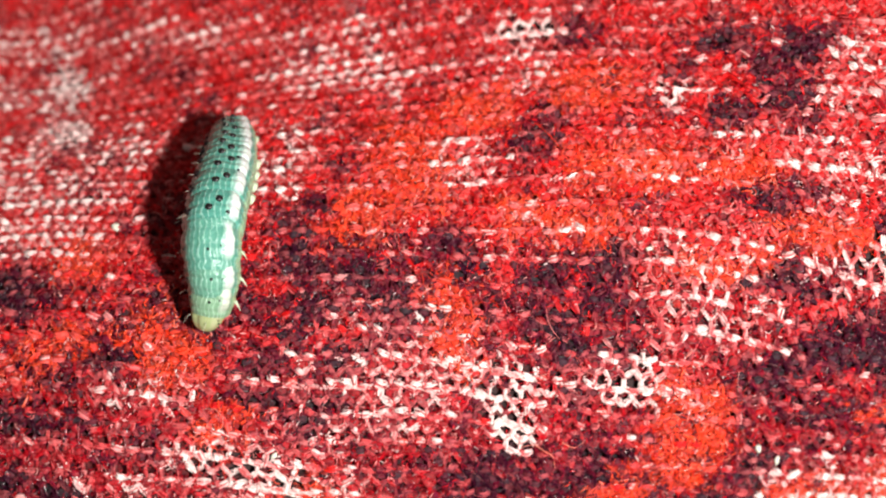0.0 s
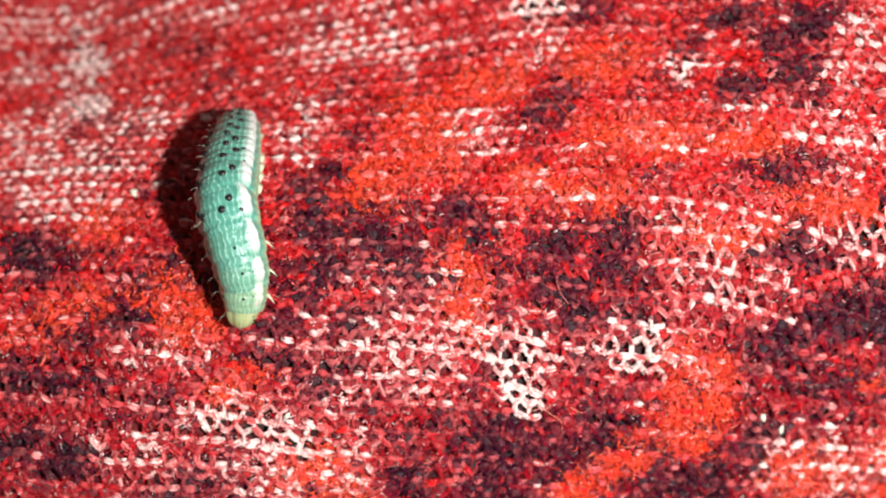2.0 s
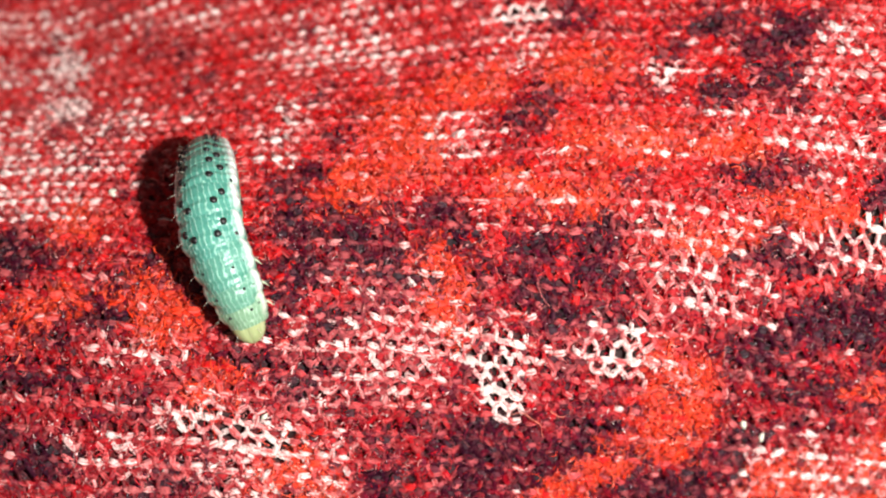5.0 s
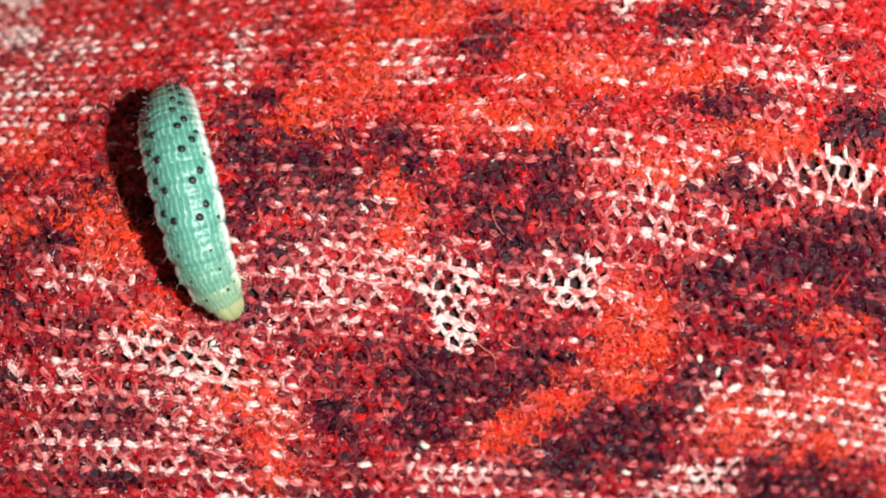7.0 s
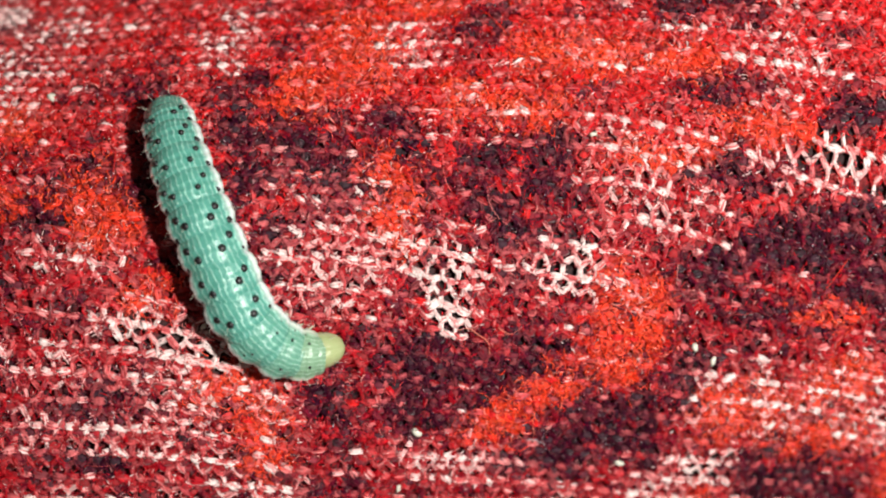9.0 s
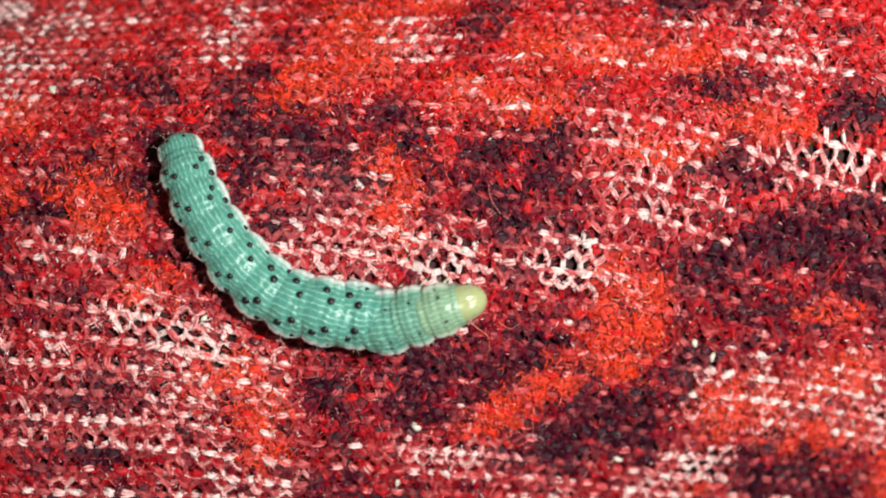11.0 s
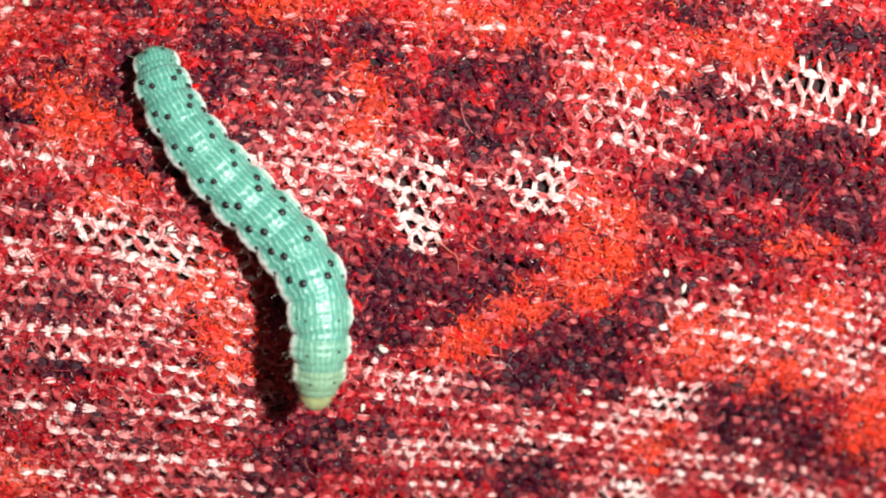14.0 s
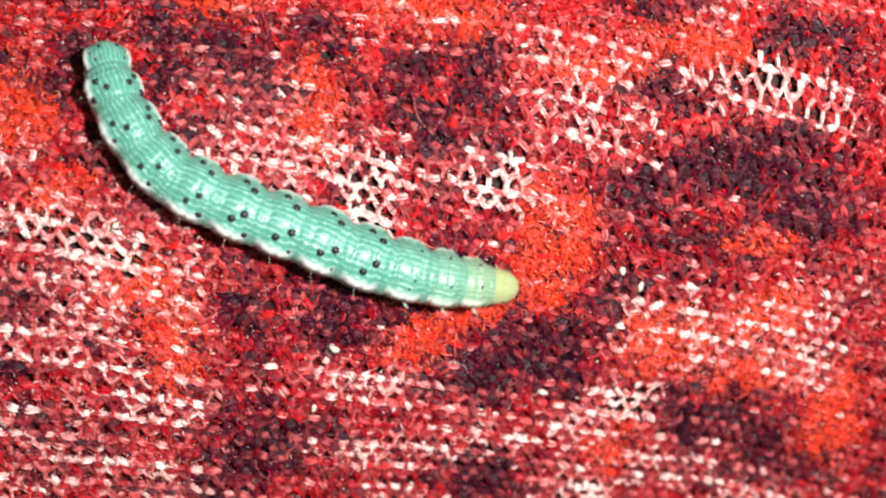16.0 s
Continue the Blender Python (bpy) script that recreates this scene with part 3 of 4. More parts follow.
HAIRS = [(5.3, -1.8, 1.9, 8, -95, HAIR_PINK), (6.9, -1.7, 1.1, -60, 130, HAIR_PINK), (8.5, -6.4, 1.0, 86, 15, HAIR_PINK), (8.2, -6.2, 1.1, 10, -80, HAIR_GREY), (8.4, -6.4, 0.8, -15, 120, HAIR_GREY)]


def build_hairs():
    """Long loose fibres that lie in arcs on the cloth: start, length, heading, bend in degrees, colour."""
    mats = {HAIR_PINK: plain("pink_fibre", HAIR_PINK, 0.3), HAIR_GREY: plain("grey_fibre", HAIR_GREY, 0.25)}
    sides, rings = 5, 16
    for x, y, length, head, bend, colour in HAIRS:
        line = []
        for i in range(rings):
            a = radians(head + bend * i / (rings - 1) + 14 * math.sin(i * 0.9))
            line.append((x, y, float(ground(x, y)) + 0.19 + 0.07 * math.sin(math.pi * i / (rings - 1))))
            x, y = x + math.cos(a) * length / (rings - 1), y + math.sin(a) * length / (rings - 1)
        base = np.array(line[0])
        v = [np.array(p) - base + 0.022 * np.array((0.6 * math.cos(k * 6.283 / sides), 0.6 * math.cos(k * 6.283 / sides), math.sin(k * 6.283 / sides))) for p in line for k in range(sides)]
        f = [(i * sides + k, i * sides + (k + 1) % sides, (i + 1) * sides + (k + 1) % sides, (i + 1) * sides + k) for i in range(rings - 1) for k in range(sides)]
        ob = new("loose_fibre", solid("loose_fibre", np.array(v), np.array(f), mats[colour]))
        ob.matrix_basis = pose(*(base * MM))
        shade = "pink" if colour == HAIR_PINK else "grey"
        tagged(ob, "fine curled " + shade + " fibre lying loose on the red fabric", "fibre", "loose fibres on the fabric")


# ---- the caterpillar ----
def skin_material(name, head=0.0):
    m, tree, shader = material(name)
    links = tree.links
    coords = tree.nodes.new("ShaderNodeTexCoord")
    split = tree.nodes.new("ShaderNodeSeparateXYZ")
    links.new(coords.outputs["Object"], split.inputs["Vector"])

    def calc(op, a, b=0.0, c=0.0):
        n = tree.nodes.new("ShaderNodeMath")
        n.operation = op
        for slot, value in enumerate((a, b, c)):
            if isinstance(value, (int, float)):
                n.inputs[slot].default_value = value
            else:
                links.new(value, n.inputs[slot])
        return n.outputs[0]

    def blend(fac, a, b):
        n = tree.nodes.new("ShaderNodeMix")
        n.data_type = "RGBA"
        links.new(fac, n.inputs["Factor"])
        for slot, value in ((6, a), (7, b)):
            if isinstance(value, tuple):
                n.inputs[slot].default_value = (*value, 1)
            else:
                links.new(value, n.inputs[slot])
        return n.outputs[2]

    angle = calc("ARCTAN2", split.outputs["Y"], split.outputs["Z"])
    wob = node(tree, "ShaderNodeTexNoise", Scale=2300.0, Detail=3.0)
    links.new(coords.outputs["Object"], wob.inputs["Vector"])
    fine = node(tree, "ShaderNodeTexNoise", Scale=5000.0, Detail=3.0)
    links.new(coords.outputs["Object"], fine.inputs["Vector"])
    bent = calc("ADD", angle, calc("MULTIPLY_ADD", wob.outputs["Fac"], 0.34, -0.17))
    wave = calc("COSINE", calc("MULTIPLY", bent, 31.0))
    wave = calc("ADD", wave, calc("MULTIPLY_ADD", fine.outputs["Fac"], 1.1, -0.55))
    lines = tree.nodes.new("ShaderNodeMapRange")
    lines.inputs["From Min"].default_value, lines.inputs["From Max"].default_value = 0.55, 1.1
    links.new(wave, lines.inputs["Value"])
    away = calc("ABSOLUTE", bent)
    green = blend(wob.outputs["Fac"], (0.042, 0.215, 0.165), (0.115, 0.37, 0.30))
    col = blend(calc("MULTIPLY", lines.outputs["Result"], calc("MULTIPLY_ADD", fine.outputs["Fac"], 1.1, 0.0)), green, (0.42, 0.72, 0.60))
    band = tree.nodes.new("ShaderNodeMapRange")
    band.inputs["From Min"].default_value, band.inputs["From Max"].default_value = 0.22, 0.11
    links.new(calc("ABSOLUTE", calc("SUBTRACT", away, 1.24)), band.inputs["Value"])
    knob = tree.nodes.new("ShaderNodeMapRange")
    knob.inputs["From Min"].default_value, knob.inputs["From Max"].default_value = 0.00074, 0.00046
    links.new(calc("ABSOLUTE", calc("ADD", split.outputs["X"], 0.00015)), knob.inputs["Value"])
    col = blend(calc("MULTIPLY", band.outputs["Result"], calc("MULTIPLY_ADD", knob.outputs["Result"], 0.92, 0.08)), col, (0.60, 0.70, 0.67))
    under = tree.nodes.new("ShaderNodeMapRange")
    under.inputs["From Min"].default_value, under.inputs["From Max"].default_value = 1.62, 1.80
    links.new(away, under.inputs["Value"])
    col = blend(under.outputs["Result"], col, (0.30, 0.48, 0.30))
    if head:
        n = tree.nodes.new("ShaderNodeMix")
        n.data_type = "RGBA"
        n.inputs["Factor"].default_value = head
        links.new(col, n.inputs[6])
        n.inputs[7].default_value = (0.38, 0.41, 0.18, 1)
        col = n.outputs[2]
    links.new(col, shader.inputs["Base Color"])
    shader.inputs["Roughness"].default_value = 0.2 if head > 0.6 else 0.30
    shader.inputs["Subsurface Weight"].default_value = 0.15
    shader.inputs["Subsurface Radius"].default_value = (0.4, 0.6, 0.4)
    shader.inputs["Subsurface Scale"].default_value = 0.0004
    bump = node(tree, "ShaderNodeBump", Strength=0.2 if head > 0.6 else 0.6, Distance=0.00006)
    folds = calc("SINE", calc("ADD", calc("MULTIPLY", split.outputs["X"], 21000.0), calc("MULTIPLY", wob.outputs["Fac"], 7.0)))
    links.new(calc("ADD", calc("MULTIPLY", fine.outputs["Fac"], 1.2), calc("ADD", calc("MULTIPLY", folds, 0.10), calc("MULTIPLY", lines.outputs["Result"], 0.35))), bump.inputs["Height"])
    links.new(bump.outputs["Normal"], shader.inputs["Normal"])
    return m


SKIN, FACE = skin_material("green_skin"), skin_material("head_skin", 0.85)
NECKS = [skin_material("neck_skin", f) for f in (0.05, 0.14, 0.36)]


def plain(name, colour, rough):
    m, tree, shader = material(name)
    coords = tree.nodes.new("ShaderNodeTexCoord")
    grain = node(tree, "ShaderNodeTexNoise", Scale=4000.0, Detail=2.0)
    tree.links.new(coords.outputs["Object"], grain.inputs["Vector"])
    n = tree.nodes.new("ShaderNodeMix")
    n.data_type = "RGBA"
    n.inputs[6].default_value, n.inputs[7].default_value = (*[c * 0.7 for c in colour], 1), (*[min(1, c * 1.25) for c in colour], 1)
    tree.links.new(grain.outputs["Fac"], n.inputs["Factor"])
    tree.links.new(n.outputs[2], shader.inputs["Base Color"])
    shader.inputs["Roughness"].default_value = rough
    return m


BLACK = plain("black_wart", (0.006, 0.006, 0.007), 0.45)
BRISTLE = plain("pale_bristle", (0.55, 0.55, 0.45), 0.35)
LEG = plain("pale_leg", (0.50, 0.60, 0.42), 0.4)
SPECK_WHITE = plain("speck_white", (0.62, 0.62, 0.52), 0.25)

RADIUS, LENGTH = 1.09, 1.95
GIRTH = [0.71, 0.85, 0.90, 0.95, 0.99, 1.02, 1.03, 1.04, 1.03, 0.98, 0.91, 0.79, 0.63]   # tail to head
REACH = [0.75, 0.85, 1.0, 1.0, 1.0, 1.0, 1.0, 1.0, 1.0, 0.95, 0.75, 0.62, 0.75]
PIECES = len(GIRTH)


def barrel(n):
    """One body ring: plump, with fine folds and a white lobe on each flank; the ends of the body close as domes."""
    around, along = 48, 29
    last = n == PIECES - 1
    rad, half = RADIUS * GIRTH[n], LENGTH * max(REACH[n], 0.75) / 2
    before, after = GIRTH[max(n - 1, 0)] / GIRTH[n], GIRTH[min(n + 1, PIECES - 1)] / GIRTH[n]
    v = []
    for i in range(along):
        s = -1 + 2 * i / (along - 1)
        puff = 1.025 - (0.13 if n < 7 else 0.09) * abs(s) ** 1.3 - 0.03 * s**6 - 0.034 * abs(math.cos(s * 4.7)) ** 8 - 0.012 * abs(math.cos(s * 9.4 + 0.6)) ** 4
        taper = 1 + 0.4 * ((after - 1) * max(s, 0) ** 2 + (before - 1) * max(-s, 0) ** 2)
        if last and s > -0.45:
            puff = math.sqrt(max(0.0, 1 - ((s + 0.45) / 1.45) ** 2.2)) * 0.98 + 0.002
        if n == 0 and s < 0.2:
            puff = math.sqrt(max(0.0, 1 - ((0.2 - s) / 1.2) ** 2.6)) + 0.002
        r = rad * puff * taper
        for k in range(around):
            a = 2 * math.pi * k / around
            turn = math.atan2(math.sin(a), math.cos(a))
            side = 1 + (0.0 if last else 0.15) * math.exp(-((abs(turn) - 1.24) / 0.24) ** 2) * math.exp(-(((s + 0.15) / 0.60) ** 4))
            if last and s > -0.5:
                side *= 1 - 0.12 * math.exp(-((turn / 0.20) ** 2)) * min(1, (s + 0.5) * 2)
            v.append((s * half, r * side * math.sin(a), r * side * math.cos(a) * (0.93 if math.cos(a) < 0 else 1.0)))
    f = [(i * around + k, i * around + (k + 1) % around, (i + 1) * around + (k + 1) % around, (i + 1) * around + k)
         for i in range(along - 1) for k in range(around)]
    return solid("segment", np.array(v), np.array(f), FACE if last else NECKS[n - 9] if n >= 9 else SKIN)


def dome(name, rad, high, mat):
    v, f = [(0, 0, high)], []
    for i, (r, z) in enumerate(((0.45, 0.9), (0.8, 0.55), (1.0, 0.0), (1.0, -0.6))):
        v += [(rad * r * math.cos(k * math.pi / 5), rad * r * math.sin(k * math.pi / 5), high * z) for k in range(10)]
    f += [(0, 1 + k, 1 + (k + 1) % 10, 0) for k in range(10)]
    me = bpy.data.meshes.new(name)
    quads = [(1 + i * 10 + k, 11 + i * 10 + k, 11 + i * 10 + (k + 1) % 10, 1 + i * 10 + (k + 1) % 10) for i in range(3) for k in range(10)]
    me.from_pydata([tuple(c * MM for c in p) for p in v], [], [t[:3] for t in f] + quads)
    me.polygons.foreach_set("use_smooth", [True] * len(me.polygons))
    me.materials.append(mat)
    return me


def spike(name, rad, length, curve, mat, tip=0.15):
    """A tapering rod along z, bent towards x."""
    v, rings, sides = [], 6, 6
    for i in range(rings):
        t = i / (rings - 1)
        r = rad * (1 - (1 - tip) * t)
        v += [(curve * t * t + r * math.cos(k * math.pi / 3), r * math.sin(k * math.pi / 3), length * t) for k in range(sides)]
    f = [(i * sides + k, i * sides + (k + 1) % sides, (i + 1) * sides + (k + 1) % sides, (i + 1) * sides + k)
         for i in range(rings - 1) for k in range(sides)]
    me = solid(name, np.array(v), np.array(f), mat)
    return me


def build_caterpillar():
    body = tagged(new("caterpillar"), "pale green striped caterpillar with black warts crawling on red fabric", "caterpillar")
    large, wart, small = dome("wart", 0.148, 0.085, BLACK), dome("wart", 0.110, 0.085, BLACK), dome("wart", 0.062, 0.07, BLACK)
    eye = dome("eye", 0.04, 0.04, BLACK)
    rng = random.Random(5)
    hair, leg, stub = spike("bristle", 0.010, 0.42, 0.12, BRISTLE), spike("leg", 0.085, 0.46, 0.22, LEG), spike("proleg", 0.28, 0.42, 0.0, LEG, 0.75)
    rings = []
    for n in range(PIECES):
        name = "head" if n == PIECES - 1 else "segment"
        ob = new(name, barrel(n))
        ob.parent = body
        if name == "head":
            tagged(ob, "shiny yellow-green head")
        rings.append(ob)
        rad = RADIUS * GIRTH[n]

        def stick(me, along, angle, out=1.0, lean=0.0):
            part = new(me.name.split(".")[0], me)
            part.parent = ob
            side = Matrix.Rotation(radians(-angle), 4, "X")
            part.matrix_basis = side @ Matrix.Translation((along * MM, 0, rad * out * MM)) @ Matrix.Rotation(radians(lean), 4, "Y")
            return part

        if name == "head":
            for s in (-1, 1):
                for k in range(3):
                    stick(eye, 0.05 + 0.16 * k, s * (80 + 9 * k), 0.93 - 0.03 * k)
                stick(hair, 0.2, s * 40, 0.9, 50)
            continue
        for s in (-1, 1):
            if 1 <= n <= 8:
                big = large if n >= 5 else wart
                stick(big, 0.19 + rng.uniform(-0.05, 0.05), s * (25 + rng.uniform(-3, 3)), 1.0 if n > 4 else 1.03)
                stick(big, -0.19 + rng.uniform(-0.05, 0.05), s * (43 + rng.uniform(-3, 3)), 1.0 if n > 4 else 1.03)
                stick(large, 0.34 + rng.uniform(-0.06, 0.06), s * (64 + rng.uniform(-3, 3)), 0.99)
                stick(hair, 0.22, s * 31, 1.0, 25)
                stick(hair, -0.05, s * 64, 1.0, 10)
                stick(hair, -0.1, s * 98, 1.0, 0)
            elif n >= 9:
                for a in (30, 58):
                    stick(small, 0.1 + rng.uniform(-0.1, 0.1), s * (a + rng.uniform(-5, 5)), 0.985)
                stick(hair, 0.1, s * 66, 1.0, 10)
                stick(hair, 0.1, s * 98, 1.0, 20)
            else:
                for a, x in ((25, -0.25), (55, -0.1), (40, 0.25)):
                    stick(small, x, s * a, 0.96)
                    stick(hair, x, s * a, 0.96, -40)
            if n >= 9:
                stick(leg, 0.1, s * 118, 0.85, 20)
            if n in (0, 3, 4, 5, 6):
                stick(stub, 0.0, s * 150, 0.76)
    return body, rings


# ---- movement: the body's line from tail to head, in millimetres ----
BENDS_A = [
    (0.0, [(-5.22, 10.81, -3.40), (-5.15, 10.26, -1.91), (-5.16, 9.56, -0.48), (-5.29, 8.70, 0.86), (-5.46, 7.70, 2.13), (-5.62, 6.44, 2.95), (-5.70, 4.85, 2.75), (-6.20, 3.36, 2.45)]),
    (0.5, [(-5.35, 10.21, -2.68), (-5.27, 9.71, -1.30), (-5.30, 9.10, 0.03), (-5.44, 8.33, 1.27), (-5.73, 7.38, 2.41), (-5.77, 6.11, 3.00), (-5.84, 4.69, 2.74), (-6.30, 3.32, 2.55)]),
    (1.0, [(-5.43, 10.17, -2.67), (-5.38, 9.71, -1.36), (-5.40, 9.14, -0.09), (-5.49, 8.43, 1.10), (-5.71, 7.56, 2.20), (-5.82, 6.45, 2.92), (-5.56, 5.08, 2.95), (-5.37, 3.72, 2.76)]),
    (1.5, [(-5.49, 10.04, -2.53), (-5.49, 9.43, -1.07), (-5.52, 8.72, 0.35), (-5.56, 7.86, 1.69), (-5.59, 6.79, 2.89), (-5.37, 5.38, 3.53), (-5.17, 3.84, 3.32), (-5.09, 2.31, 2.92)]),
]
BENDS_B = [
    (2.0, [(-5.63, 9.82, -2.32), (-5.61, 9.24, -0.83), (-5.64, 8.52, 0.59), (-5.69, 7.62, 1.90), (-5.69, 6.52, 3.11), (-5.39, 5.07, 3.53), (-5.18, 3.50, 3.36), (-5.50, 2.00, 2.95)]),
    (2.5, [(-5.89, 9.74, -2.30), (-5.85, 9.22, -0.90), (-5.80, 8.58, 0.46), (-5.76, 7.77, 1.72), (-5.84, 6.76, 2.86), (-5.56, 5.41, 3.36), (-5.10, 3.99, 3.22), (-4.90, 2.53, 2.98)]),
    (3.0, [(-5.88, 9.49, -2.02), (-5.77, 9.08, -0.68), (-5.71, 8.50, 0.60), (-5.72, 7.73, 1.78), (-5.85, 6.79, 2.84), (-5.70, 5.50, 3.32), (-5.14, 4.24, 3.13), (-3.95, 3.49, 3.03)]),
    (5.5, [(-6.02, 8.13, -0.55), (-5.93, 7.75, 0.88), (-5.78, 7.14, 2.22), (-5.55, 6.20, 3.29), (-5.17, 4.83, 3.69), (-4.73, 3.43, 3.61), (-4.42, 2.03, 3.32), (-4.26, 0.58, 3.20)]),
]
BENDS_C = [
    (6.0, [(-5.87, 7.67, -0.09), (-5.68, 7.24, 1.33), (-5.45, 6.60, 2.67), (-5.17, 5.63, 3.74), (-4.80, 4.22, 4.08), (-4.48, 2.79, 3.83), (-4.36, 1.35, 3.45), (-4.42, -0.12, 3.21)]),
    (6.5, [(-5.88, 7.54, 0.02), (-5.71, 7.02, 1.48), (-5.43, 6.34, 2.88), (-5.05, 5.32, 3.94), (-4.64, 3.88, 4.34), (-4.37, 2.35, 4.12), (-4.06, 0.90, 3.67), (-3.52, -0.50, 3.27)]),
    (7.0, [(-5.51, 7.51, 0.14), (-5.34, 7.02, 1.60), (-5.14, 6.28, 2.98), (-4.83, 5.17, 3.95), (-4.46, 3.69, 4.26), (-4.16, 2.19, 4.10), (-3.68, 0.78, 3.67), (-2.96, -0.52, 3.24)]),
    (7.5, [(-5.69, 7.43, 0.06), (-5.44, 6.55, 1.41), (-5.11, 5.51, 2.66), (-4.75, 4.20, 3.55), (-4.36, 2.66, 3.94), (-3.77, 1.13, 3.93), (-2.96, -0.28, 3.66), (-1.56, -1.04, 3.40)]),
]
BENDS_D = [
    (8.0, [(-5.46, 6.59, 0.79), (-5.22, 5.77, 2.12), (-4.96, 4.66, 3.24), (-4.63, 3.24, 3.86), (-4.14, 1.74, 3.98), (-3.48, 0.31, 3.81), (-2.57, -0.95, 3.49), (-1.06, -1.38, 3.27)]),
    (8.5, [(-5.20, 6.38, 0.99), (-4.89, 5.48, 2.40), (-4.55, 4.24, 3.52), (-3.97, 2.72, 4.04), (-3.44, 1.10, 4.06), (-2.75, -0.42, 3.76), (-1.53, -1.50, 3.37), (0.18, -1.69, 3.16)]),
    (9.0, [(-5.32, 6.65, 0.77), (-4.94, 5.37, 2.13), (-4.41, 3.84, 3.15), (-3.76, 2.14, 3.72), (-3.03, 0.38, 3.86), (-2.19, -1.31, 3.57), (-0.71, -2.45, 3.12), (1.12, -2.23, 2.98)]),
    (11.5, [(-4.77, 4.88, 1.86), (-4.13, 2.97, 2.72), (-3.06, 1.11, 3.14), (-1.54, -0.47, 3.25), (0.40, -1.34, 3.71), (2.43, -1.66, 4.48), (4.29, -1.12, 5.48), (6.28, -0.51, 6.19)]),
]
BENDS_E = [
    (12.0, [(-4.70, 4.88, 1.87), (-4.20, 3.07, 2.68), (-3.31, 1.29, 3.09), (-2.10, -0.32, 3.43), (-0.80, -1.73, 4.12), (0.46, -3.09, 4.98), (1.23, -4.70, 5.54), (1.41, -6.41, 4.56)]),
    (12.5, [(-4.78, 4.89, 1.86), (-4.23, 2.89, 2.73), (-3.23, 0.92, 3.14), (-1.76, -0.74, 3.46), (-0.30, -2.43, 3.79), (0.86, -4.31, 4.22), (1.13, -6.51, 4.23), (0.87, -8.50, 3.21)]),
    (13.0, [(-4.79, 4.84, 1.88), (-4.05, 2.80, 2.77), (-2.79, 0.87, 3.18), (-1.30, -0.94, 3.19), (0.30, -2.65, 3.41), (1.60, -4.55, 3.76), (2.02, -6.81, 3.65), (1.81, -8.91, 2.63)]),
    (13.5, [(-4.68, 4.87, 1.88), (-4.06, 2.96, 2.73), (-2.82, 1.24, 3.15), (-1.36, -0.38, 3.16), (0.17, -1.92, 3.31), (1.10, -3.85, 3.29), (0.62, -5.85, 2.76), (-1.43, -6.17, 2.43)]),
]
BENDS_F = [
    (14.0, [(-4.74, 4.91, 1.86), (-4.05, 3.02, 2.71), (-2.84, 1.26, 3.14), (-1.36, -0.34, 3.19), (0.19, -1.85, 3.46), (1.28, -3.64, 3.95), (1.48, -5.81, 3.88), (1.38, -7.76, 2.93)]),
    (14.5, [(-4.74, 4.98, 1.82), (-4.16, 3.05, 2.69), (-3.03, 1.25, 3.14), (-1.29, -0.11, 3.19), (0.49, -1.39, 3.12), (1.97, -2.95, 2.74), (3.49, -4.41, 2.15), (5.61, -4.43, 1.76)]),
    (15.0, [(-5.00, 4.75, 1.90), (-4.31, 2.79, 2.75), (-2.99, 1.01, 3.16), (-1.25, -0.43, 3.18), (0.64, -1.65, 3.03), (2.59, -2.73, 2.69), (4.61, -3.60, 2.21), (6.83, -3.77, 1.86)]),
    (15.5, [(-4.64, 4.86, 1.89), (-3.81, 2.79, 2.80), (-2.40, 0.89, 3.19), (-0.42, -0.49, 3.16), (1.66, -1.68, 2.86), (3.70, -2.88, 2.40), (5.79, -3.93, 1.80), (8.10, -4.37, 1.30)]),
]
BENDS_G = [
    (16.0, [(-4.56, 4.83, 1.93), (-3.77, 2.45, 2.89), (-2.14, 0.35, 3.21), (0.25, -0.83, 3.10), (2.77, -1.71, 2.77), (5.26, -2.60, 2.33), (7.85, -3.17, 1.90), (10.48, -3.37, 1.43)]),
]
BENDS = BENDS_A + BENDS_B + BENDS_C + BENDS_D + BENDS_E + BENDS_F + BENDS_G


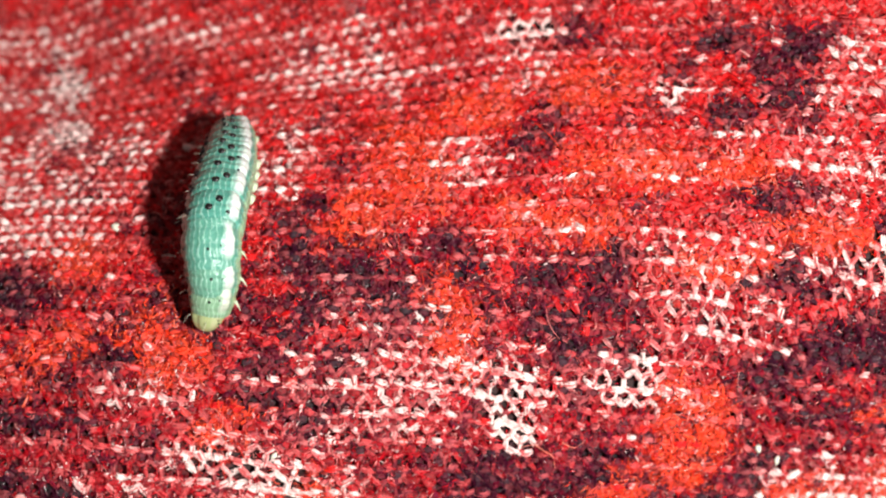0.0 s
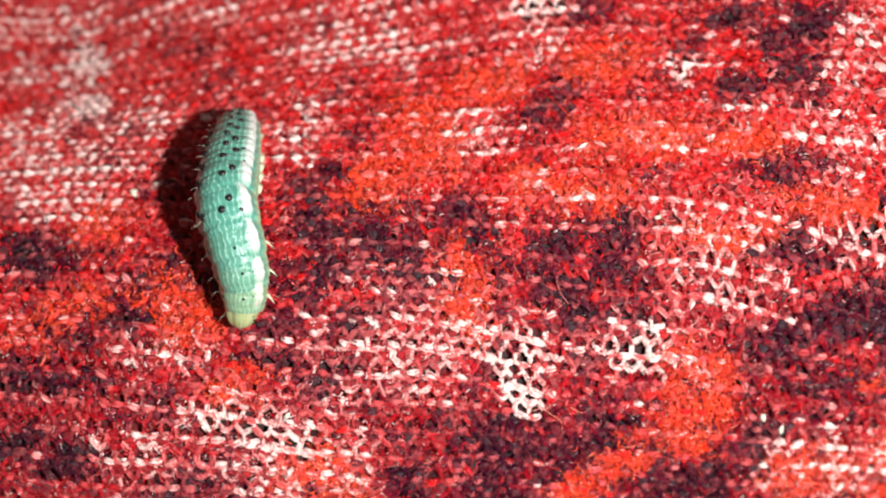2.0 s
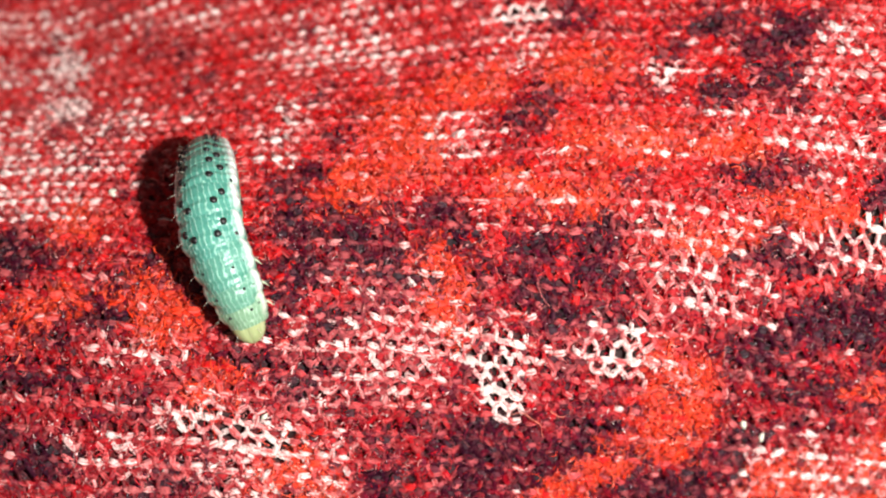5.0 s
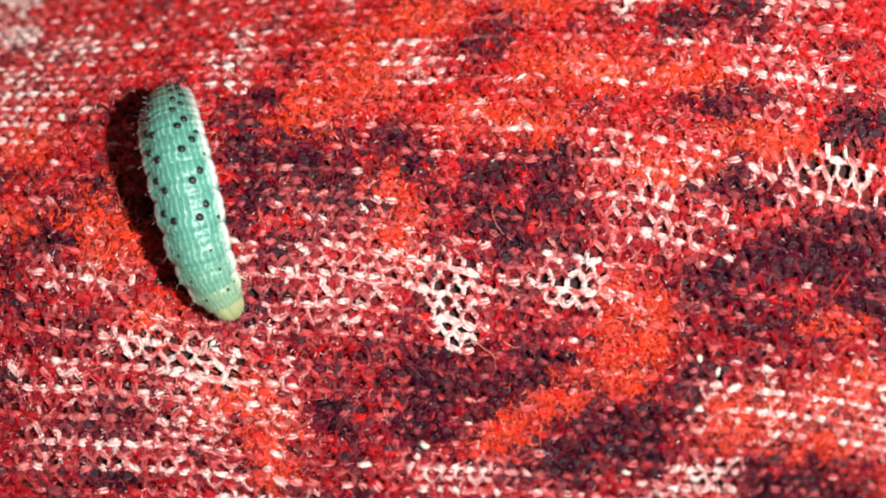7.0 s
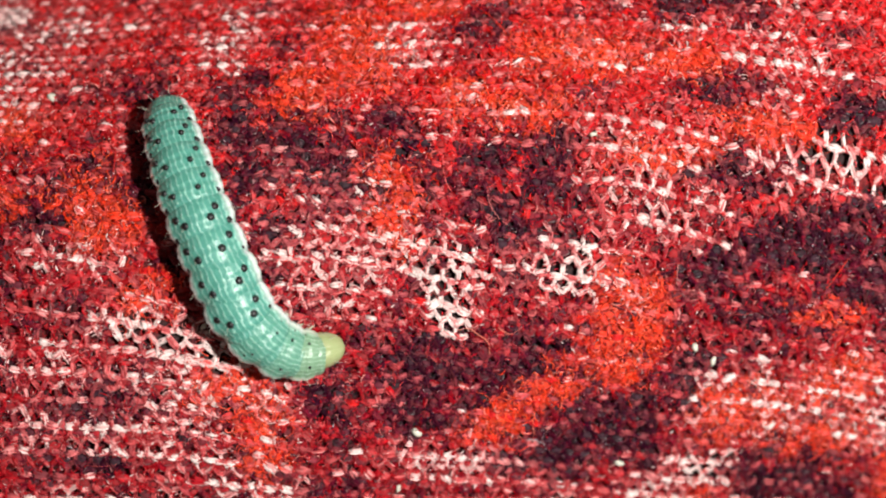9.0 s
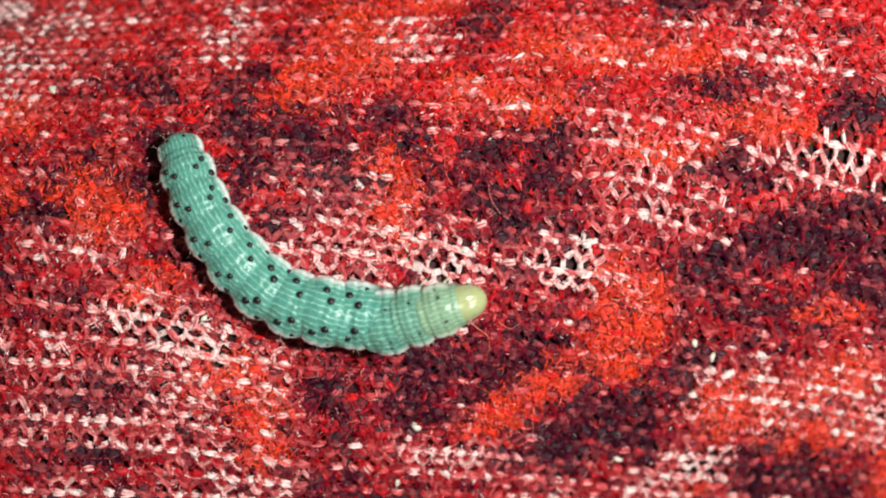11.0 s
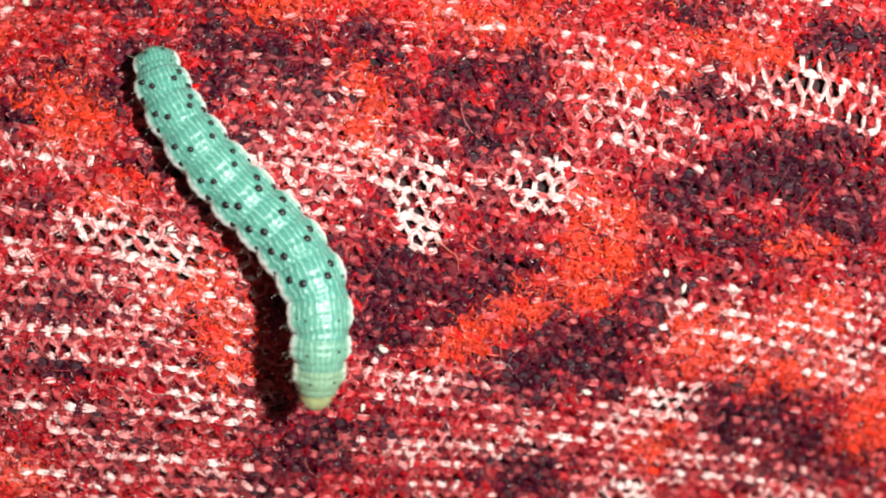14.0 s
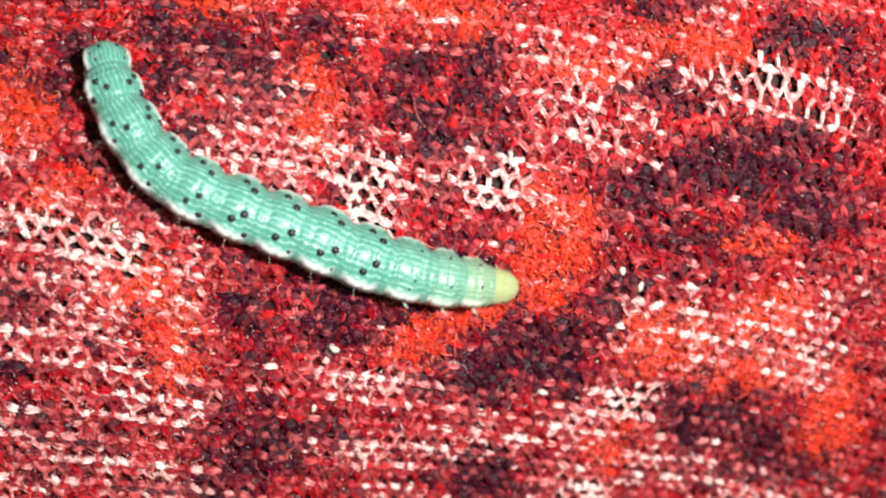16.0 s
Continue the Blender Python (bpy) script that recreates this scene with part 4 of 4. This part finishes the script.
# how far the rear rings are drawn together, and how far the body rolls to show a flank
CROWD = ((0, 3, 5.5, 6.5, 7.5, 8.5, 9, 11), (0.66, 0.62, 0.54, 0.56, 0.70, 0.82, 0.90, 1.0))
ROLL = ((0, 3, 5.5, 13, 14, 15, 16), (-34, -30, -10, 0, 8, 16, 20))


def along_line(points, count, crowd, roll):
    """Poses of the rings along a smooth line; crowd under 1 draws the rear rings together, roll in degrees shows the right flank."""
    p = np.array(points)
    p = np.concatenate([[2 * p[0] - p[1]], p, [2 * p[-1] - p[-2]]])
    fine = []
    for i in range(1, len(p) - 2):
        for t in np.linspace(0, 1, 12, endpoint=False):
            a, b, c, d = p[i - 1 : i + 3]
            fine.append(0.5 * (2 * b + (c - a) * t + (2 * a - 5 * b + 4 * c - d) * t**2 + (3 * b - a - 3 * c + d) * t**3))
    fine = np.array(fine + [p[-2]])
    far = np.r_[0, np.cumsum(np.linalg.norm(np.diff(fine, axis=0), axis=1))]
    at = lambda s: np.array([np.interp(s, far, fine[:, k]) for k in range(3)])
    out, total = [], far[-1]
    room = np.array(REACH) * np.interp(np.arange(count), (0, 5, 8, 12), (crowd, crowd, 1.0, 1.0))
    end, sums = 0.68, np.cumsum(room) - room / 2
    share = (sums - sums[0]) / (sums[-1] - sums[0])
    for n in range(count):
        s = end + (total - 2 * end) * share[n]
        ahead = Vector(at(min(s + 0.7, total)) - at(max(s - 0.7, 0))).normalized()
        side = Vector((0, 0, 1)).cross(ahead).normalized()
        up = ahead.cross(side)
        m = Matrix((ahead, side, up)).transposed().to_4x4() @ Matrix.Rotation(radians(-roll), 4, "X")
        out.append(Matrix.Translation(Vector(at(s)) * MM) @ m)
    return out


def motions():
    tracks = [(t, along_line(points, PIECES, np.interp(t, *CROWD), np.interp(t, *ROLL))) for t, points in BENDS]
    for n, ring in enumerate(RINGS):
        walk(ring, [(t, poses[n]) for t, poses in tracks])


build_cloth()
build_specks()
build_hairs()
CATERPILLAR, RINGS = build_caterpillar()
motions()
